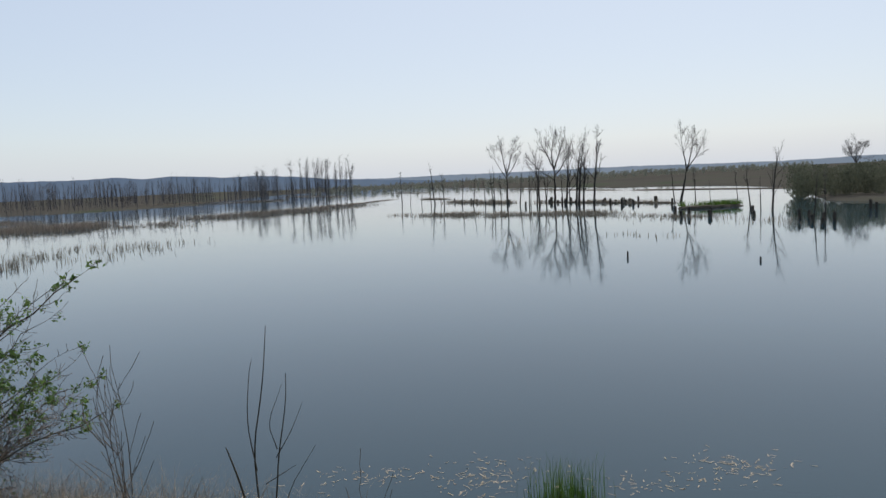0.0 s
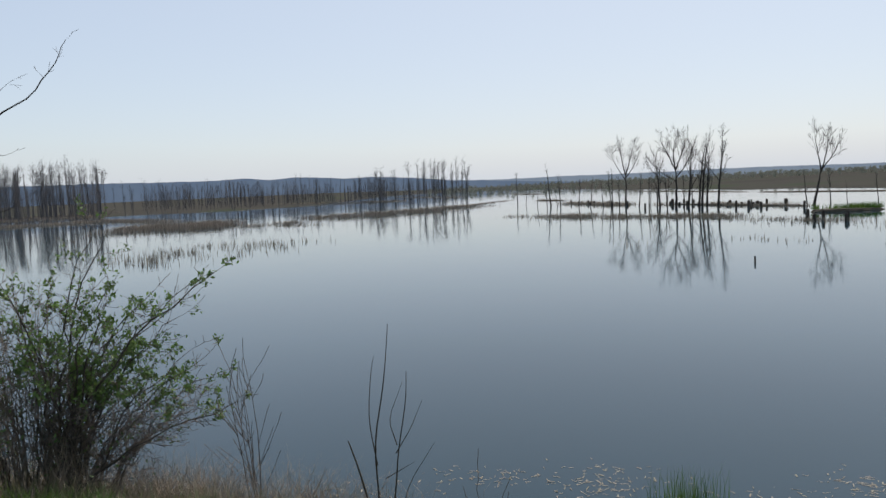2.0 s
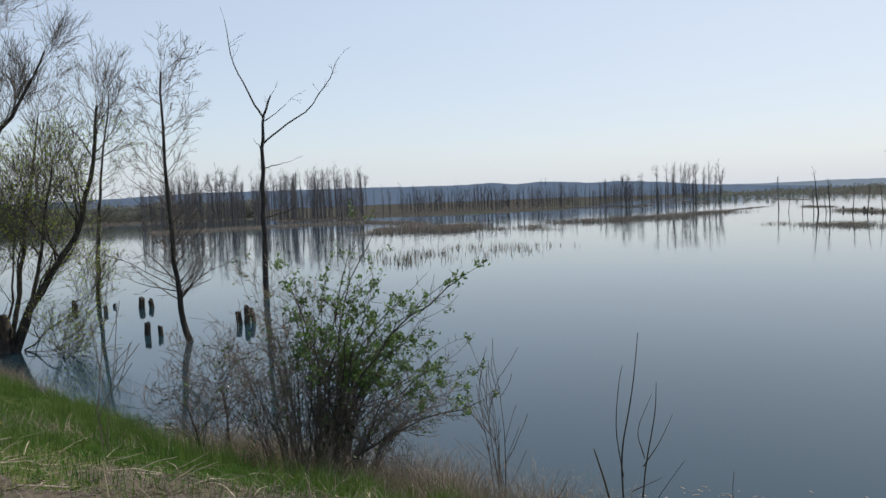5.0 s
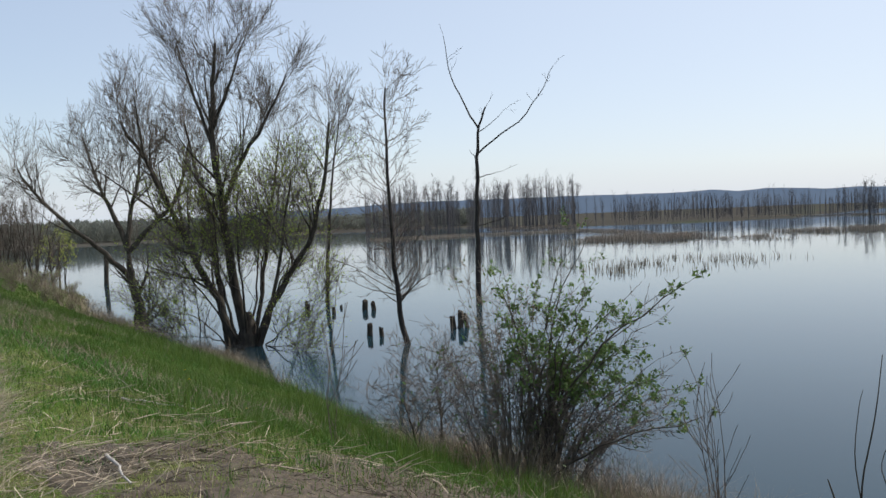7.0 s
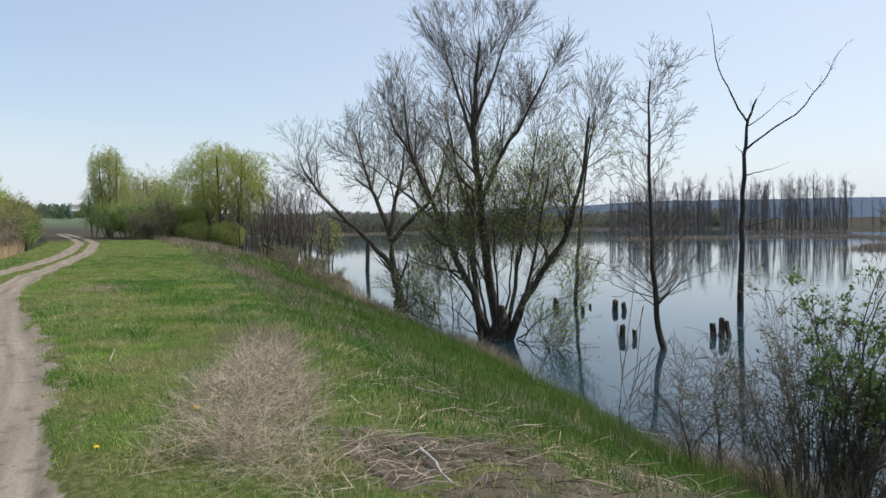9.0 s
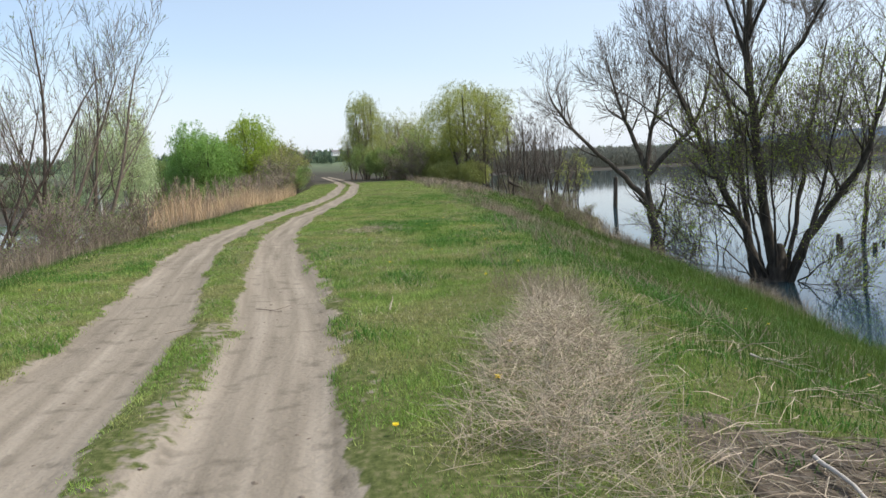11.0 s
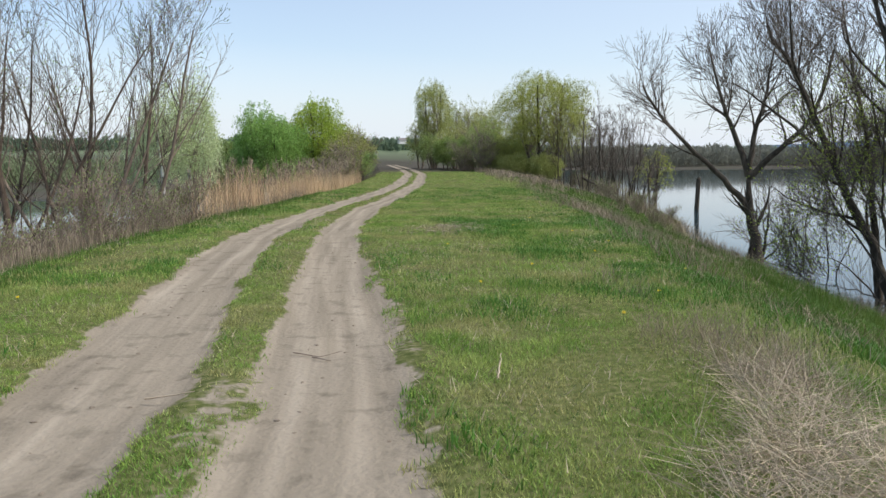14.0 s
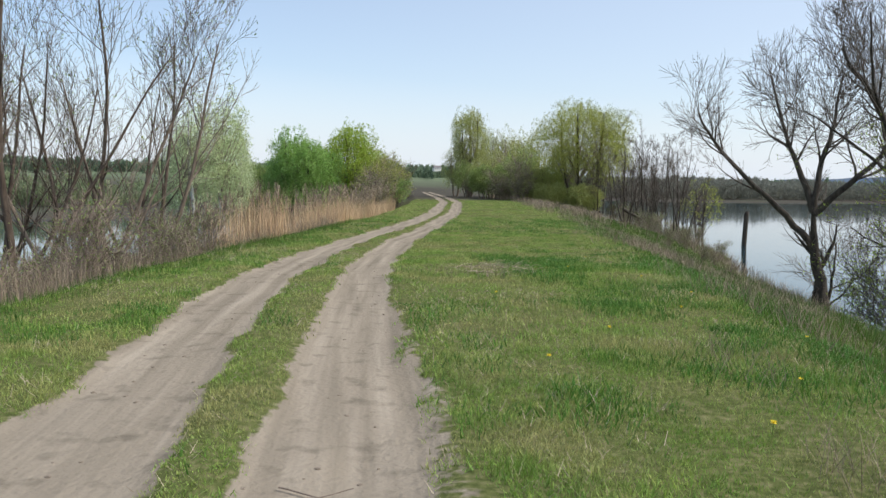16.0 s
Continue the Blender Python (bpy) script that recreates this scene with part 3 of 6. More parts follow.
WILLOW = spec_of([0, 6, 5, 4], [0, 0.13, 0.15, 0.15], [0, 0.12, 0.12, 0.08], [16, 9, 6], [0.30, 0.15, 0.1], [(20, 52), (20, 52), (18, 50)],
                 [2.3, 1.25, 0.62], [0.40, 0.45, 0.5], 0.006)
stem_tree("willow_tree", (15.43, 27.92, W - 0.15), (0.724, -0.69), [
    ([(-0.5, 0, 0), (-1.0, 0.3, 1.6), (-2.35, 0.6, 4.1), (-3.8, 0.9, 7.4), (-5.0, 1.0, 9.4)], 0.20, 26),
    ([(-3.2, 0.7, 6.0), (-3.9, 0.3, 8.0), (-4.0, 0.0, 10.2)], 0.08, 12),
    ([(-2.6, 0.6, 4.8), (-4.2, 0.4, 6.2), (-5.8, 0.2, 7.4)], 0.07, 12),
    ([(0.0, 0, 0), (-0.35, -0.2, 2.5), (-0.7, -0.2, 5.6), (-1.0, -0.1, 8.2), (-0.95, 0.1, 10.4), (-0.75, 0.2, 12.2)], 0.22, 22),
    ([(-0.95, -0.1, 8.0), (-1.6, 0.2, 10.0), (-2.3, 0.3, 12.2)], 0.09, 14),
    ([(-0.95, 0.0, 8.8), (-0.2, -0.2, 10.4), (0.5, -0.2, 12.2)], 0.08, 12),
    ([(-0.75, -0.2, 5.6), (0.1, -0.3, 7.4), (1.3, -0.3, 9.2), (2.1, -0.3, 10.8)], 0.11, 16),
    ([(-0.9, 0.5, 0), (-1.3, 0.9, 3), (-1.9, 1.6, 6.0), (-2.8, 2.2, 9.4)], 0.14, 18),
    ([(0.3, 0, 0), (1.2, -0.2, 2.0), (2.75, -0.5, 4.1), (3.5, -0.7, 6.6), (3.75, -0.8, 8.8)], 0.17, 18),
    ([(0.1, 0.2, 0), (0.6, 0.5, 2.6), (0.9, 0.9, 5.0), (1.2, 1.2, 7.2), (1.4, 1.3, 8.6)], 0.10, 13),
    ([(0.5, -0.3, 0), (1.4, -1.0, 2.2), (1.9, -1.6, 4.4), (2.4, -2.0, 6.6)], 0.10, 12),
    ([(0.0, -0.2, 0), (0.1, -0.5, 2.0), (0.0, -0.9, 4.0), (0.2, -1.2, 6.2)], 0.06, 10),
    ([(0.3, -0.1, 0), (0.7, -0.5, 1.8), (0.9, -0.8, 3.6), (1.3, -1.0, 5.6)], 0.06, 13),
    ([(-0.3, -0.1, 0), (-0.6, -0.6, 1.9), (-0.8, -1.0, 3.8), (-0.7, -1.3, 6.0)], 0.07, 11),
    ([(-0.2, 0.3, 0), (-0.5, 0.7, 1.6), (-1.3, 1.0, 3.4), (-2.0, 1.2, 5.2)], 0.06, 11),
    ([(0.2, 0.1, 0), (0.9, 0.2, 1.7), (1.7, 0.3, 3.2), (2.3, 0.2, 5.2)], 0.06, 11),
    ([(-0.1, -0.2, 0), (-0.9, -0.6, 1.5), (-1.8, -0.9, 2.9), (-2.6, -1.1, 4.6)], 0.05, 10),
    ([(0.0, 0.2, 0), (0.25, 0.6, 1.8), (0.35, 1.0, 3.6), (0.3, 1.3, 5.8)], 0.06, 10),
    ([(-0.7, -0.1, 0), (-1.2, -0.2, 0.8), (-2.1, -0.2, 1.5), (-3.2, -0.1, 1.7)], 0.035, 9),
    ([(-0.6, -0.2, 0.2), (-1.4, -0.4, 0.6), (-2.6, -0.5, 0.7)], 0.03, 9),
    ([(0.6, 0.0, 0), (1.3, 0.1, 0.7), (2.2, 0.1, 1.3), (2.8, 0.0, 1.9)], 0.035, 7),
    ([(0.5, -0.3, -0.1), (1.0, -0.8, 0.25), (1.9, -1.3, 0.3)], 0.03, 9),
    ([(-0.05, 0.0, -0.3), (0.0, 0.0, 0.4), (0.05, 0.0, 1.0), (0.05, 0.0, 1.5)], 0.55, 0),
], WILLOW, 3, BARK, TWIG_MID, LEAF_WILLOW, 19000, 0.038, "large many-stemmed willow in first leaf, standing at the water's edge", spread=0.12,
   keep=lambda p: p[2] < 8.5 - 0.5 * max(0.0, -p[0]))

TREE2 = spec_of([0, 6, 5, 4], [0, 0.13, 0.15, 0.15], [0, 0.07, 0.07, 0.05], [11, 7, 5], [0.3, 0.2, 0.1], [(22, 55), (22, 55), (20, 55)],
                [2.2, 1.15, 0.6], [0.5, 0.5, 0.55], 0.006)
stem_tree("bare_tree", (15.37, 38.27, W - 0.15), (0.91, -0.41), [
    ([(0.1, 0, 0), (0.0, 0, 1.2), (-0.3, 0, 2.6), (-0.4, 0, 4.1)], 0.33, 3),
    ([(-0.3, 0, 2.5), (-1.2, -0.2, 3.6), (-2.6, -0.4, 5.0), (-4.2, -0.6, 6.6), (-4.9, -0.7, 8.0)], 0.16, 14),
    ([(-0.4, 0, 4.0), (-1.0, 0.3, 5.8), (-1.6, 0.5, 7.2), (-2.2, 0.6, 9.6)], 0.15, 14),
    ([(-0.4, 0, 4.0), (-0.2, 0.5, 6.0), (0.2, 0.8, 7.4), (0.5, 1.0, 9.6)], 0.14, 12),
    ([(-0.35, 0, 3.9), (0.6, -0.2, 5.0), (1.9, -0.4, 6.2), (2.5, -0.5, 8.0), (2.7, -0.5, 9.2)], 0.15, 14),
    ([(0.25, 0.1, 0), (0.45, 0.2, 1.3), (0.5, 0.2, 2.8)], 0.09, 5),
    ([(0.3, -0.1, 0.2), (0.9, -0.2, 0.9), (1.5, -0.3, 1.9)], 0.05, 6),
    ([(-0.1, -0.1, 0), (-0.2, -0.2, 0.6), (-0.15, -0.2, 1.0)], 0.20, 2),
], TREE2, 5, BARK, TWIG_MID, LEAF_SPRING, 0, 0.05, "bare spreading tree standing at the water's edge")

SLIM = spec_of([0, 6, 5, 3], [0, 0.10, 0.14, 0.16], [0, 0.09, 0.05, 0.04], [46, 6, 3], [0.26, 0.2, 0.2], [(42, 76), (25, 55), (25, 55)], [2.1, 0.65, 0.3], [0.26, 0.55, 0.6], 0.0065)
stem_tree("slim_tree", (19.38, 22.69, W - 0.1), (0.77, -0.64), [
    ([(0, 0, 0), (-0.22, 0, 0.9), (-0.42, 0, 2.9), (-0.48, 0, 5.6), (-0.52, 0, 7.7), (-0.48, 0, 9.9)], 0.13, 80),
], SLIM, 7, BARK_WET, TWIG, LEAF_SPRING, 0, 0.04, "slim bare tree leaning out of the shallow water")
stem_tree("thin_tree", (26.39, 37.96, W - 0.1), (0.79, -0.61), [
    ([(0, 0, 0), (0.15, 0, 3), (0.35, 0, 5.2), (0.6, 0, 7.8), (1.2, 0, 11.4)], 0.13, 34),
], SLIM, 8, BARK_WET, TWIG, LEAF_SPRING, 160, 0.04, "thin bare tree with a few leaves standing in the water")
SNAG = spec_of([0, 5, 3], [0, 0.10, 0.12], [0, 0.02, 0.0], [3, 2], [0.35, 0.3], [(35, 65), (25, 55)], [0.9, 0.4], [0.4, 0.6], 0.008)
stem_tree("dead_snag", (30.66, 29.66, W - 0.1), (0.69, -0.72), [
    ([(0, 0, 0), (0.05, 0, 3), (0.12, 0, 6), (0.2, 0, 8.3), (0.3, 0, 9.7), (0.75, 0, 10.85)], 0.17, 2),
    ([(0.32, 0, 9.7), (-0.4, 0, 11.0), (-1.1, 0, 12.6), (-1.4, 0, 14.8)], 0.06, 4),
    ([(0.2, 0, 8.3), (0.8, 0, 8.8), (2.6, 0, 10.0), (3.8, 0, 11.5), (4.5, 0, 12.9)], 0.06, 5),
    ([(0.15, 0, 7.0), (0.9, 0, 7.15), (1.6, 0, 7.35)], 0.035, 1),
    ([(0.32, 0, 9.5), (1.0, 0, 9.95), (1.9, 0, 10.75)], 0.035, 2),
    ([(0.1, 0, 4.4), (1.2, 0, 4.6), (2.1, 0, 5.2)], 0.03, 2),
    ([(0.2, 0, 8.0), (-0.25, 0, 8.6)], 0.03, 0),
], SNAG, 9, BARK_WET, BARK_WET, LEAF_SPRING, 0, 0.04, "dead snag with a broken top standing in the water")


young = spec_of([0, 5, 4], [0, 0.15, 0.18], [0, 0.05, 0.03], [6, 5], [0.2, 0.1], [(25, 60), (25, 60)], [0.5, 0.25], [0.5, 0.6], 0.004)
stem_tree("leafy_shoot", (16.1, 37.6, W - 0.1), (0.91, -0.41), [([(0, 0, 0), (0.2, 0, 0.5), (0.7, 0, 1.15)], 0.018, 7), ([(0, 0, 0), (-0.1, 0, 0.6), (0.1, 0, 1.2)], 0.016, 6), ([(0, 0, 0), (0.5, 0, 0.4), (1.1, 0, 0.7)], 0.014, 6)],
          young, 160, BARK, TWIG, LEAF_SPRING, 420, 0.06, "young leafy shoots by the foot of the bare tree")
for n, (x, y, dx, h) in enumerate([(17.7, 38.4, 0.15, 3.2), (17.0, 35.2, -0.25, 2.6), (16.6, 34.0, 0.4, 1.4), (18.4, 40.3, -0.3, 1.7), (14.6, 33.2, 0.5, 1.2), (16.9, 31.0, 0.5, 1.6), (17.6, 29.2, -0.4, 1.1)]):
    stem_tree("drowned_sapling", (x, y, W - 0.15), (0.85, -0.5), [([(0, 0, 0), (dx * 0.3, 0.05, h * 0.5), (dx, 0.1, h)], 0.035, 5)], young, 170 + n, BARK_WET, BARK_WET, LEAF_SPRING, 0, 0.04,
              "thin dead sapling standing in the shallow water", "dead saplings")


# ---------------------------------------------------------------- old piles in the water
def pile(x, y, h, r, tilt, turn, seed):
    rng = np.random.default_rng(seed)
    z = np.array([-0.8, 0.0, h * 0.5, h * 0.93, h])
    rr = r * np.array([1.0, 1.02, 0.97, 0.95, 0.55])
    a = np.arange(12) * math.pi / 6
    wob = rng.uniform(0.86, 1.1, 12)
    V = [(rr[i] * wob[j] * math.cos(a[j]), rr[i] * wob[j] * math.sin(a[j]), z[i] + (rng.uniform(-0.07, 0.07) if i > 2 else 0)) for i in range(5) for j in range(12)]
    Q = [(i * 12 + j, i * 12 + (j + 1) % 12, (i + 1) * 12 + (j + 1) % 12, (i + 1) * 12 + j) for i in range(4) for j in range(12)]
    Q += [(48, 48 + j, 48 + j + 1, 48 + j + 1) for j in range(1, 11)]
    bm = bmesh.new()
    vs = [bm.verts.new(v) for v in V]
    for q in Q:
        f = []
        for k in q:
            if vs[k] not in f:
                f.append(vs[k])
        bm.faces.new(f)
    me = bpy.data.meshes.new("wooden_pile")
    bm.to_mesh(me)
    bm.free()
    me.materials.append(POST)
    ob = tagged(new("wooden_pile", me), "short rotten wooden pile standing in the water", "post", "old piles")
    ob.matrix_world = pose(x, y, W, tilt, tilt * 0.5, turn)
    return ob


for n, (x, y, h, r, tilt) in enumerate([(25.57, 33.33, 0.52, 0.15, 3), (25.85, 32.9, 0.42, 0.13, -8), (23.73, 36.0, 0.36, 0.12, 5), (24.2, 36.9, 0.42, 0.11, -4),
                                        (23.75, 33.65, 0.30, 0.10, 3), (25.33, 35.17, 0.16, 0.08, 0), (19.83, 25.66, 0.50, 0.12, 6), (19.97, 25.04, 0.36, 0.10, -3),
                                        (23.19, 24.08, 0.55, 0.13, -6), (23.41, 23.86, 0.72, 0.12, 3), (23.61, 23.68, 0.62, 0.11, 9), (23.49, 23.98, 0.46, 0.12, -12)]):
    pile(x, y, h, r, tilt, n * 53, n)


# ---------------------------------------------------------------- thorn bush, saplings and reeds on the near bank
def bank(x, y):
    return float(ground_height(np.array([x]), np.array([y]))[0])


def thorn_bush(x, y, seed, stems, reach, leaves, label, name="thorn_bush", leaf=None, bark=None):
    rng = np.random.default_rng(seed)
    sp = spec_of([7, 5, 4, 3], [0.10, 0.2, 0.22, 0.25], [0.05, 0.03, 0.03, 0], [9, 6, 4], [0.25, 0.15, 0.1], [(25, 65), (25, 65), (25, 70)],
                 [1.25, 0.55, 0.22], [0.5, 0.55, 0.6], 0.0035)
    lines, tips = [], []
    for i in range(stems):
        a = rng.uniform(0, 2 * math.pi)
        lean = rng.uniform(0.05, 0.62)
        d = np.array([math.cos(a) * lean, math.sin(a) * lean, 1.0])
        grow(rng, (math.cos(a) * 0.25, math.sin(a) * 0.25, -0.1), d, reach * rng.uniform(0.65, 1.05) * (1 - 0.22 * lean), rng.uniform(0.015, 0.032), 0, sp, lines, tips)
    return finish_tree(name, (x, y, bank(x, y)), lines, tips, rng, bark or BARK, TWIG, leaf or LEAF_BUSH, leaves, 0.05, label, spread=0.03,
                       keep=lambda p: p[2] > 1.1 and (p[0] * 0.77 - p[1] * 0.64) > -1.2 + 0.25 * p[2], category="bush")


CANES = spec_of([0, 4, 3], [0, 0.16, 0.2], [0, 0.05, 0.02], [16, 4], [0.22, 0.2], [(28, 70), (30, 75)], [0.50, 0.16], [0.42, 0.55], 0.0035)
canes = []
cane_rng = np.random.default_rng(14)
for across, up in [(0.99, 3.76), (2.07, 2.85), (1.88, 2.41), (2.15, 1.81), (2.16, 1.45), (1.46, 2.88), (0.61, 3.15), (1.19, 2.53), (0.17, 2.95), (0.9, 2.7), (1.6, 2.1), (0.4, 2.6), (1.0, 2.1), (1.7, 1.5), (0.75, 3.0), (0.3, 2.1), (0.6, 1.8), (1.3, 1.8), (-0.1, 2.3), (1.75, 2.0), (0.9, 2.35), (1.5, 1.2), (0.5, 2.85), (2.18, 3.1), (2.3, 1.25), (2.2, 0.95), (0.72, 3.85), (-0.3, 2.9), (-0.45, 3.2), (1.9, 2.65)]:
    deep = cane_rng.uniform(-0.7, 0.7)
    start = cane_rng.uniform(-0.25, 0.35)
    canes.append(([(start, deep * 0.2, -0.1), (start + (across - start) * 0.22, deep * 0.5, up * 0.42), (start + (across - start) * 0.55, deep * 0.8, up * 0.78), (across, deep, up)], cane_rng.uniform(0.016, 0.026), 15))
stem_tree("thorn_bush", (8.65, 7.55, bank(8.65, 7.55)), (0.722, -0.691), canes, CANES, 11, BARK, TWIG, LEAF_BUSH, 6600, 0.034, "thorny shrub with arching canes in fresh green leaf on the bank", spread=0.034,
          keep=lambda p: p[2] > 1.65 - 0.36 * (0.722 * p[0] - 0.691 * p[1]) and bumps(p[0] + p[2] * 0.7, p[1] + p[2] * 0.5, 2.2, 3.0) > -0.15, clump=7, category="bush")
for across, up, seed in [(-0.25, 3.3, 1), (-0.75, 2.5, 2), (0.15, 3.0, 3), (0.7, 1.9, 4), (1.3, 1.4, 5), (-1.3, 2.2, 6), (-0.5, 3.4, 7), (1.9, 1.3, 8), (0.3, 1.6, 9)]:
    canes = []
    for i in range(11):
        g = cane_rng.uniform(-0.45, 0.45)
        canes.append(([(across * 0.4, 0, -0.1), (across * 0.6 + g * 0.4, g * 0.5, up * 0.45), (across + g, g, up * cane_rng.uniform(0.6, 1.0))], 0.010, 9))
    stem_tree("bare_bush", (8.55, 7.65, bank(8.5, 7.7)), (0.722, -0.691), canes, CANES, 15 + seed, BARK_TAN if seed % 2 else BARK_BROWN, TWIG_TAN if seed % 3 else TWIG_MID, LEAF_BUSH, 120, 0.03, "tangle of bare brown shoots beside the thorny shrub", category="bush")
thorn_bush(8.5, 9.7, 12, 4, 1.7, 0, "low tangle of bare grey shoots beside the thorny shrub", "bare_bush")


def shoots(name, x, y, stems, label, seed, spread=0.5, radius=0.014, sub=5):
    """A bare sapling: a few upright shoots from one root."""
    rng = np.random.default_rng(seed)
    sp = spec_of([8, 5], [0.06, 0.12], [0.05, 0.10], [sub], [0.25], [(20, 45)], [0.7], [0.5], 0.004)
    lines, tips = [], []
    for dx, dy, h in stems:
        grow(rng, (dx * 0.15, dy * 0.15, -0.1), (dx * spread, dy * spread, h), math.sqrt(dx * dx + dy * dy + h * h), radius * (0.6 + h * 0.2), 0, sp, lines, tips)
    root = tagged(new(name), label, "sapling")
    for p, r, s, lv in lines:
        mesh_object("twig" if lv else "shoot", *tubes([(p, r, s)]), TWIG, root)
    root.location = (x, y, bank(x, y))
    return root


def drawn_sapling(name, x, y, stems, label):
    """A bare sapling whose shoots run through given points, from its root."""
    root = tagged(new(name), label, "sapling")
    for pts, r in stems:
        p = np.array(pts, float)
        k = np.linspace(0, len(p) - 1, len(p) * 3)
        q = np.stack([np.interp(k, np.arange(len(p)), p[:, i]) for i in range(3)], -1)
        q[1:-1] = (q[:-2] + q[1:-1] + q[2:]) / 3
        mesh_object("shoot", *tubes([(q, r * np.linspace(1, 0.3, len(q)), 5)]), BARK, root, smooth=True)
    root.location = (x, y, bank(x, y))
    return root


z0 = -bank(8.5, 2.85)
drawn_sapling("bare_sapling", 8.5, 2.85, [
    ([(0, 0.05, -0.1), (0.02, 0.1, z0 - 2.2), (0.05, 0.14, z0 - 1.5), (0.08, 0.02, z0 - 0.9), (0.1, -0.03, z0 - 0.55), (0.11, -0.08, z0 - 0.07)], 0.014),
    ([(0.02, 0.1, z0 - 1.75), (0.05, 0.2, z0 - 1.2), (0.07, 0.14, z0 - 0.6), (0.08, 0.1, z0 - 0.45)], 0.008),
    ([(0, 0.0, -0.1), (0.02, -0.12, z0 - 2.0), (0.05, -0.15, z0 - 1.6), (0.06, -0.28, z0 - 0.95), (0.07, -0.29, z0 - 0.62)], 0.013),
    ([(0.03, -0.15, z0 - 1.5), (0.05, -0.05, z0 - 1.2), (0.06, -0.24, z0 - 0.75)], 0.007),
    ([(0.03, -0.13, z0 - 1.6), (0.05, -0.32, z0 - 1.3), (0.06, -0.47, z0 - 0.96)], 0.007),
    ([(0, 0.1, -0.1), (0, 0.3, z0 - 1.9), (-0.02, 0.42, z0 - 1.5), (-0.02, 0.44, z0 - 1.45)], 0.017),
    ([(0, -0.1, -0.1), (0.0, -0.25, z0 - 2.0), (0.03, -0.6, z0 - 1.46)], 0.008),
    ([(0, 0.0, z0 - 1.9), (0.05, -0.35, z0 - 1.7)], 0.007),
], "bare brown sapling of several thin shoots on the bank")
shoots("bare_sapling", 8.88, 4.72, [(0, 0.05, 2.2), (0.1, -0.15, 2.25), (0.0, -0.3, 1.9), (0, 0.3, 2.0), (0.1, 0.15, 1.7)], "bare twiggy sapling beside the thorny shrub", 22, sub=9, radius=0.011)
shoots("bare_sapling", 8.4, 1.6, [(0, 0.1, 0.8), (0, -0.25, 0.6)], "short bare shoots on the bank", 23, sub=2)
shoots("bare_sapling", 10.2, 9.9, [(0, 0.1, 2.6), (0.3, -0.2, 2.2), (-0.2, 0.3, 2.0)], "thin bare shoots at the waterline", 24, sub=8, radius=0.01)
shoots("bare_sapling", 4.4, 6.6, [(0, 0.05, 1.5), (0.1, -0.1, 1.0)], "thin dry weed stalk on the grassy slope", 25, sub=6, radius=0.008)
shoots("bare_sapling", 12.6, 26.0, [(0.3, 0.1, 1.6), (0.6, -0.3, 1.4), (-0.4, 0.4, 1.5), (0.2, -0.7, 1.2), (0.5, 0.6, 1.3)], "low bare twigs round the foot of the willow", 27, sub=12, radius=0.01)


def stuff(name, parts, mat, label, category):
    V, F, n = [], [], 0
    for v, f in parts:
        V.append(v)
        F.append(f + n)
        n += len(v)
    return tagged(mesh_object(name, np.concatenate(V), np.concatenate(F), mat), label, category, kind="stuff")


def tuft_field(seed, n, x0, x1, y0, y1, keep, h, w, lean=(0.1, 0.6)):
    """Blades over a rectangle where keep(x, y, random) holds; the turf is higher in clumps."""
    rng = np.random.default_rng(seed)
    x, y = rng.uniform(x0, x1, n), rng.uniform(y0, y1, n)
    k = keep(x, y, rng.uniform(0, 1, n))
    x, y = x[k], y[k]
    m = len(x)
    clump = 0.75 + 0.35 * bumps(x, y, 0.8, 4.0) + 0.15 * bumps(x, y, 3.0, 9.0)
    return blades(rng, x, y, ground_height(x, y) - 0.01, rng.uniform(h[0], h[1], m) * np.clip(clump, 0.3, 1.6), rng.uniform(w[0], w[1], m), rng.uniform(lean[0], lean[1], m))


def turf_field(seed, n, x0, x1, y0, y1, h, w):
    rng = np.random.default_rng(seed)
    x, y = rng.uniform(x0, x1, n), rng.uniform(y0, y1, n)
    k = on_turf(x, y, rng.uniform(0, 1, n))
    x, y = x[k], y[k]
    m = len(x)
    clump = np.clip(0.8 + 0.35 * bumps(x, y, 0.8, 4.0) + 0.3 * bumps(x, y, 5.0, 9.0), 0.35, 1.7)
    clump = clump * np.where((x < interp(y, RUT_R)) & (x > interp(y, RUT_L)), 0.65, 1.0)      # worn low between the wheel tracks
    return spikes(rng, x, y, ground_height(x, y) - 0.008, rng.uniform(h[0], h[1], m) * clump, rng.uniform(w[0], w[1], m), rng.uniform(0.2, 1.1, m))


def side_of(x, y):
    """0 on the crown of the dyke, 1 down its slope to the water, with an uneven blend between."""
    return np.clip((x - interp(y, EDGE_R) + 0.2 + 0.5 * bumps(x, y, 0.6, 5.0)) / 1.6, 0, 1)


def thin(x, y):
    """How much of the grass the worn and bare places lose."""
    return np.clip(np.maximum(rut_depth(x, y) * 1.05, bare_soil(x, y) * (1.15 - 0.6 * (bumps(x, y, 2.6, 3.0) > 0.35))), 0, 1.05)


def slid(x, y):
    """1 where the turf of the upper slope has slid off and left crumbly earth."""
    return np.clip(2.2 * (1 - np.hypot((x - 3.9) / 2.9, (y - 4.5) / 1.9)) + 0.35 * bumps(x, y, 1.2, 7.0), 0, 0.8)


